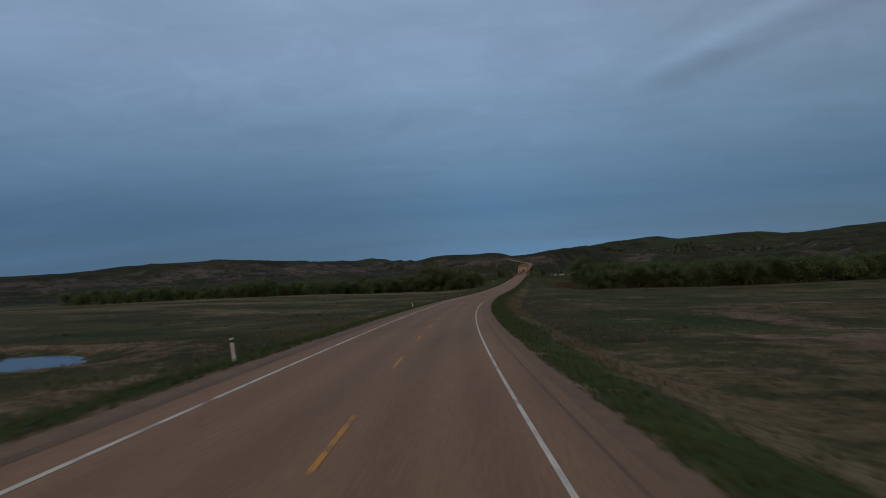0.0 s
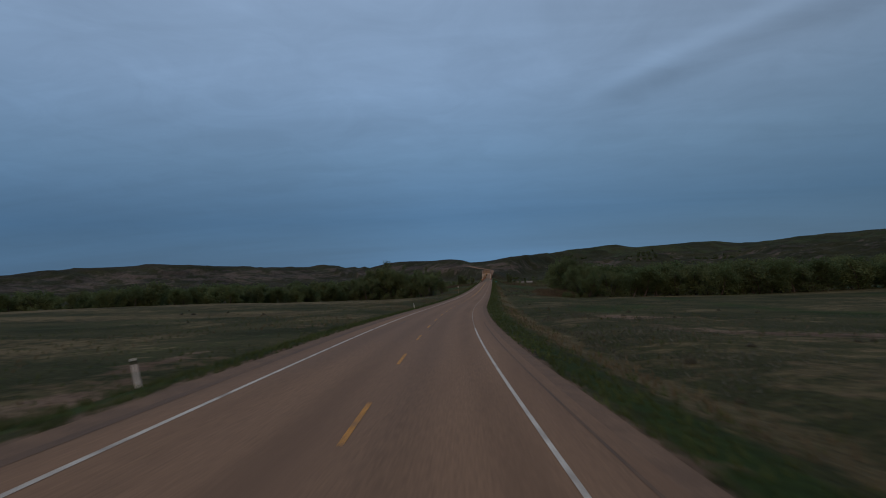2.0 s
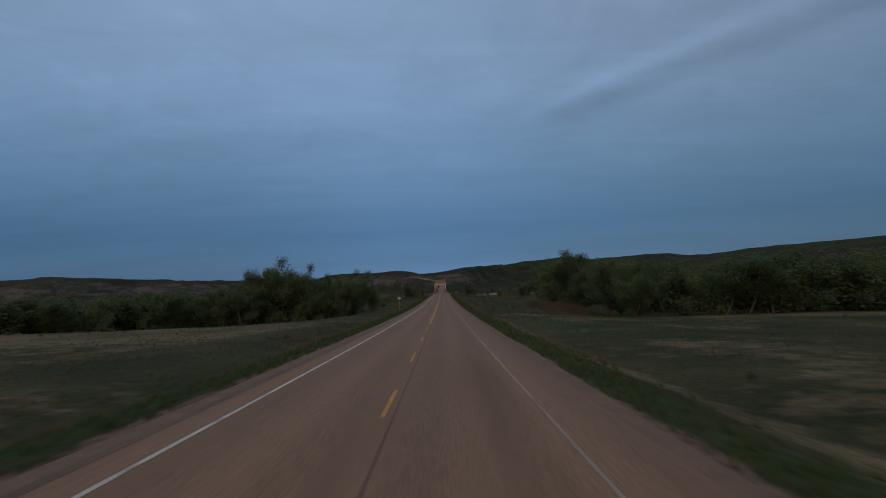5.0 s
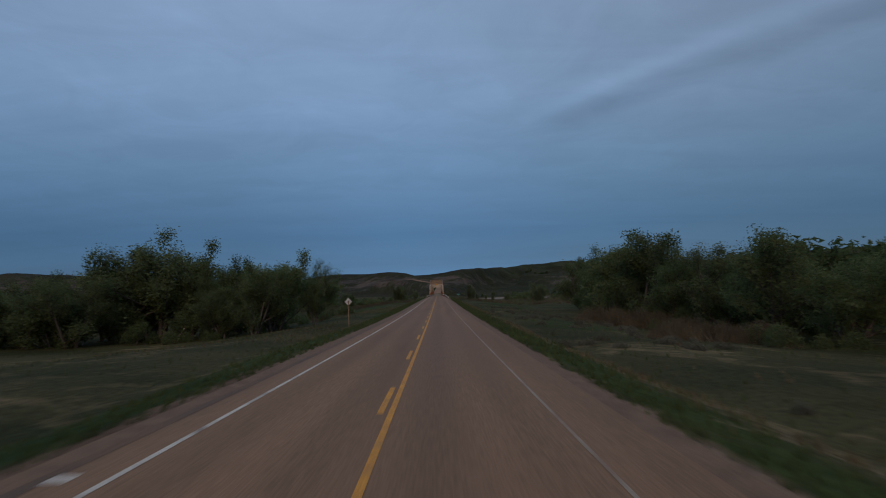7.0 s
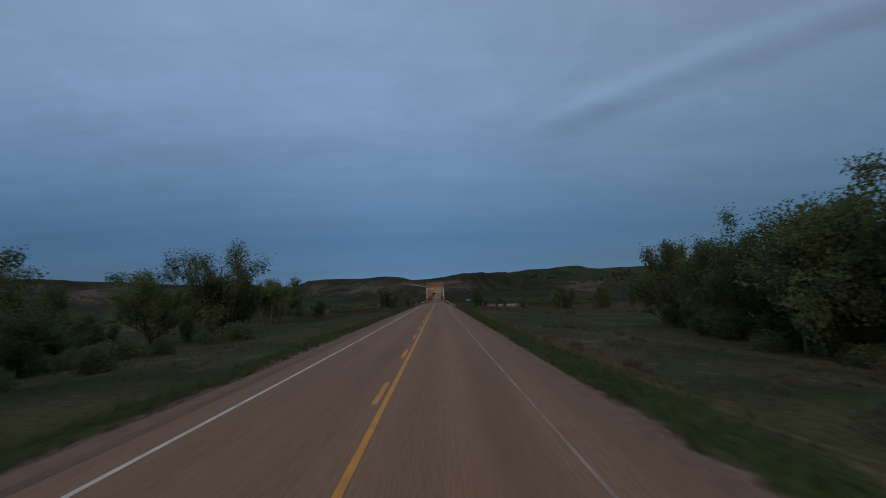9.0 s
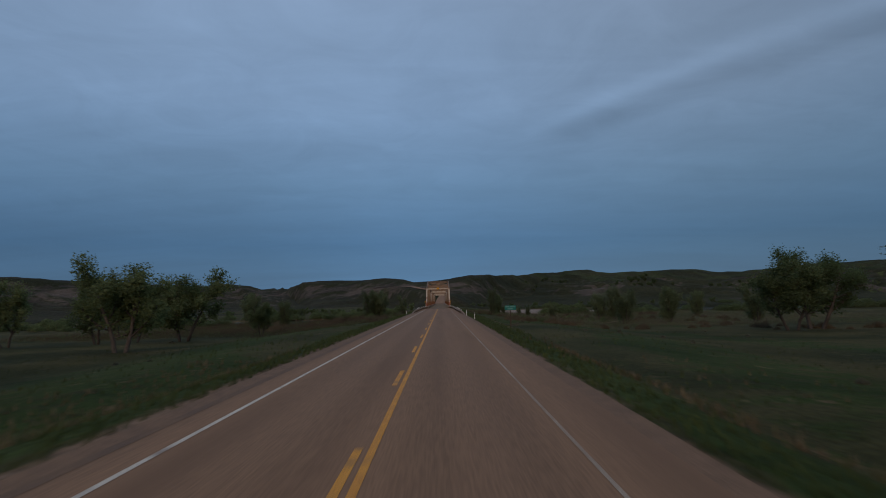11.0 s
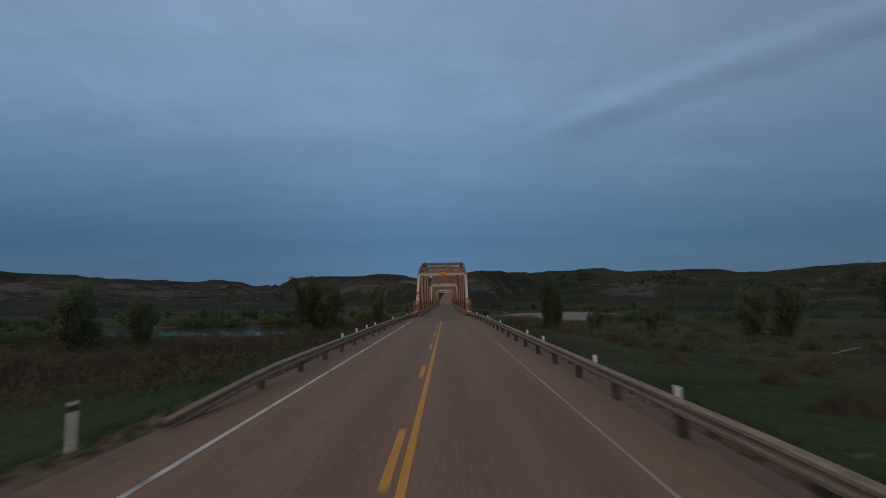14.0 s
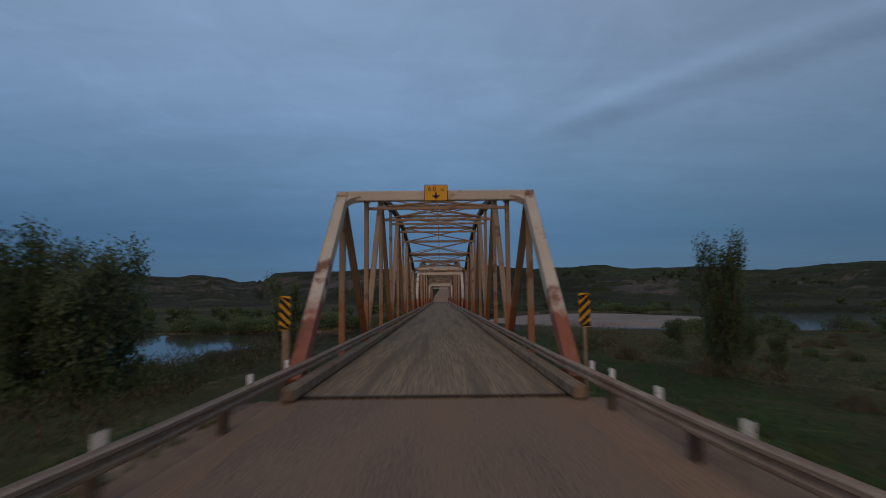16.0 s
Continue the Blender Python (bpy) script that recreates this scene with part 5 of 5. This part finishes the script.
for k in range(70):
    side = -1 if k % 2 else 1
    y = tr.uniform(-12, 44 if side < 0 else 80)
    x = side * tr.uniform(15, 66)
    bush(GREEN_BUSH[tr.randrange(3)], "shrub", x, y, tr.uniform(0.4, 0.9), "leafy green shrub on the river bank", "bush", "bank shrubs", tr.uniform(0.9, 1.4))
def low_willow(x, y, label, group):
    bush(GREEN_BUSH[tr.randrange(3)], "bank_willow", x, y, tr.uniform(1.1, 2.2), label, "bush", group, tr.uniform(1.3, 2.2))


for k in range(46):
    x = -tr.uniform(88, 300)
    low_willow(x, bank_near(x) - tr.uniform(2, 26), "low dark willow on the river bank", "bank willows")
for k in range(80):
    x = -tr.uniform(14, 330) if k % 2 else tr.uniform(80, 330)
    low_willow(x, bank_far(x) + tr.uniform(4, 26), "low dark willow on the far river bank", "far bank willows")
for k in range(26):
    x = -tr.uniform(16, 120)
    low_willow(x, bank_far(x) + tr.uniform(3, 9), "low dark willow on the far river bank", "far bank willows")
for k in range(80):
    x = tr.uniform(50, 300)
    low_willow(x, bank_near(x) - tr.uniform(3, 34), "low dark willow on the river bank", "bank willows")
for k in range(120):
    y = tr.uniform(-575, -70)
    side = -1 if tr.random() < 0.4 else 1
    x = road_x(y) + side * (11 + tr.random() ** 1.5 * 60)
    bush(SAGE[tr.randrange(3)], "sagebrush", x, y, tr.uniform(0.35, 0.8), "grey-green sagebrush clump in dry grass", "bush", "sagebrush", tr.uniform(0.9, 1.6))


for k in range(70):
    y = tr.uniform(-290, -185)
    bush(SAGE[tr.randrange(3)], "sagebrush", tr.uniform(11, 30), y, tr.uniform(0.6, 1.2), "grey-green sagebrush clump in green grass", "bush", "sagebrush", tr.uniform(1.1, 1.9))


def thicket(name, count, place, tall, material, label, seed, least=0.12, wide=0.045):
    """Low scrub that closes over a stretch of ground, as one mesh of small sprays in uneven mounds."""
    rnd = random.Random(seed)
    v, f = [], []
    for _ in range(count):
        x, y = place(rnd)
        mound = 0.5 + 0.9 * noise.noise(Vector((x * 0.11, y * 0.11, seed * 3.7))) + 0.5 * noise.noise(Vector((x * 0.4, y * 0.4, seed)))
        if mound < least:
            continue
        h = tall * min(mound, 1.2)
        p = Vector((x, y, ground_z(x, y) + h * rnd.random() ** 0.8))
        size = wide * rnd.uniform(0.6, 1.5)
        d = Vector((rnd.uniform(-0.8, 0.8), rnd.uniform(-0.8, 0.8), rnd.uniform(0.35, 1.4))).normalized()
        q = d.orthogonal().normalized()
        i = len(v)
        v += [tuple(p - d * size * 2 + q * size * 0.45), tuple(p + d * size * 2.6), tuple(p - d * size * 1.6 - q * size * 0.5)]
        f.append((i, i + 1, i + 2))
    return tagged(new(name, mesh_of(name, v, f, material)), label, "brush", kind="stuff")


def right_terrace(rnd):
    y = rnd.uniform(-48, 112)
    return 13 + 20 * (1 - sm(-10, 40, y)) + 120 * rnd.random() ** 1.2, y


def left_terrace(rnd):
    return -14 - 90 * rnd.random() ** 1.2, rnd.uniform(-58, 66)


def bend_field(rnd):
    y = rnd.uniform(-568, -430)
    return road_x(y) + 11 + 80 * rnd.random() ** 1.4, y


thicket("river_scrub", 120000, right_terrace, 1.9, brush_twig, "brown scrub covering the river terrace", 5, 0.30, 0.065)
thicket("river_scrub", 75000, right_terrace, 1.6, leaf, "low green scrub covering the river terrace", 8, 0.35, 0.065)
thicket("river_scrub", 115000, left_terrace, 2.0, brush_twig, "brown scrub covering the river terrace", 6, 0.25, 0.065)
thicket("river_scrub", 60000, left_terrace, 1.6, leaf, "low green scrub covering the river terrace", 9, 0.35, 0.065)
thicket("field_scrub", 45000, bend_field, 0.45, sage, "low dark scrub in patches on the field beside the bend", 12, 0.66, 0.07)


# ---- dead timber ----
def dead_log(x, y, length, rad, tilt, turn, label):
    rnd = random.Random(int(100 * abs(x)))
    v, f = [], []
    path = [(0.06 * rnd.uniform(-1, 1) * length * 0.3, 0.05 * rnd.uniform(-1, 1), length * i / 6) for i in range(7)]
    tube(path, [rad * (1 - 0.1 * i) for i in range(7)], 8, v, f, True)
    for k in range(3):
        a = Vector(path[3 + k])
        tube([tuple(a), tuple(a + Vector((rnd.uniform(-0.7, 0.7), rnd.uniform(-0.5, 0.5), 0.6)))], [rad * 0.35, rad * 0.1], 5, v, f)
    ob = tagged(new("dead_trunk", mesh_of("dead_trunk", v, f, dead_wood, True)), label, "dead tree", "dead trunks")
    ob.matrix_world = pose(x, y, ground_z(x, y) - 0.1, 0, 0, turn) @ pose(0, 0, 0, 0, tilt, 0)
    return ob


dead_log(-43.1, -236.8, 6.6, 0.16, 27, 0, "bleached dead trunk leaning in the grove")
dead_log(-57.5, -241, 4.8, 0.15, -62, 0, "bleached fallen trunk in the grass")
dead_log(-57.0, -240, 4.0, 0.13, 4, 30, "bleached dead stump standing in the grove")
dead_log(54.7, -5, 7.0, 0.14, 84, 25, "grey fallen log in the brush")
# ---- grass ----
def tufts(name, count, place, height, blades, material, label, seed):
    """Grass tufts scattered by a rule, as one mesh."""
    rnd = random.Random(seed)
    v, f = [], []
    for _ in range(count):
        spot = place(rnd)
        if spot is None:
            continue
        x, y = spot
        z = ground_z(x, y)
        h = height * rnd.uniform(0.5, 1.35)
        for _ in range(blades):
            a = rnd.uniform(0, 6.283)
            c, s = math.cos(a), math.sin(a)
            r = rnd.uniform(0.0, 0.16) * height / 0.4
            bx, by = x + r * c, y + r * s
            w = 0.014 + 0.012 * rnd.random()
            lean = h * rnd.uniform(0.15, 0.6)
            i = len(v)
            v += [(bx - s * w, by + c * w, z - 0.03), (bx + s * w, by - c * w, z - 0.03), (bx + c * lean, by + s * lean, z + h)]
            f.append((i, i + 1, i + 2))
    return tagged(new(name, mesh_of(name, v, f, material)), label, "grass", kind="stuff")


def verge_spot(rnd):
    y = rnd.uniform(-590, -3)
    side = rnd.choice((-1, 1))
    return road_x(y) + side * (road_half(y, side) + 0.25 + abs(rnd.gauss(0, 1.5))), y


def dry_spot(rnd):
    y = rnd.uniform(-590, -150)
    side = rnd.choice((-1, 1, -1))
    d = (rnd.gauss(4.2, 0.9) if side > 0 else 3.2 + abs(rnd.gauss(0, 5))) if rnd.random() < 0.6 else rnd.uniform(4, 34)
    x = road_x(y) + side * (road_half(y, side) + d)
    if noise.noise(Vector((x * 0.05, y * 0.035, 4.0))) < -0.05:
        return None
    return x, y


def field_spot(rnd):
    y = rnd.uniform(-590, 30)
    side = rnd.choice((-1, 1))
    x = road_x(y) + side * (road_half(y, side) + 3 + rnd.random() ** 1.6 * 45)
    if noise.noise(Vector((x * 0.07, y * 0.05, 14.0))) < -0.15:
        return None
    return x, y


tufts("verge_grass", 26000, verge_spot, 0.17, 5, blade_green, "short green grass along the road edge", 1)
tufts("dry_grass", 15000, dry_spot, 0.28, 5, blade_dry, "dry tan bunch grass in the ditch and field", 2)
tufts("field_grass", 16000, field_spot, 0.28, 5, blade_green, "rough green field grass in clumps", 3)
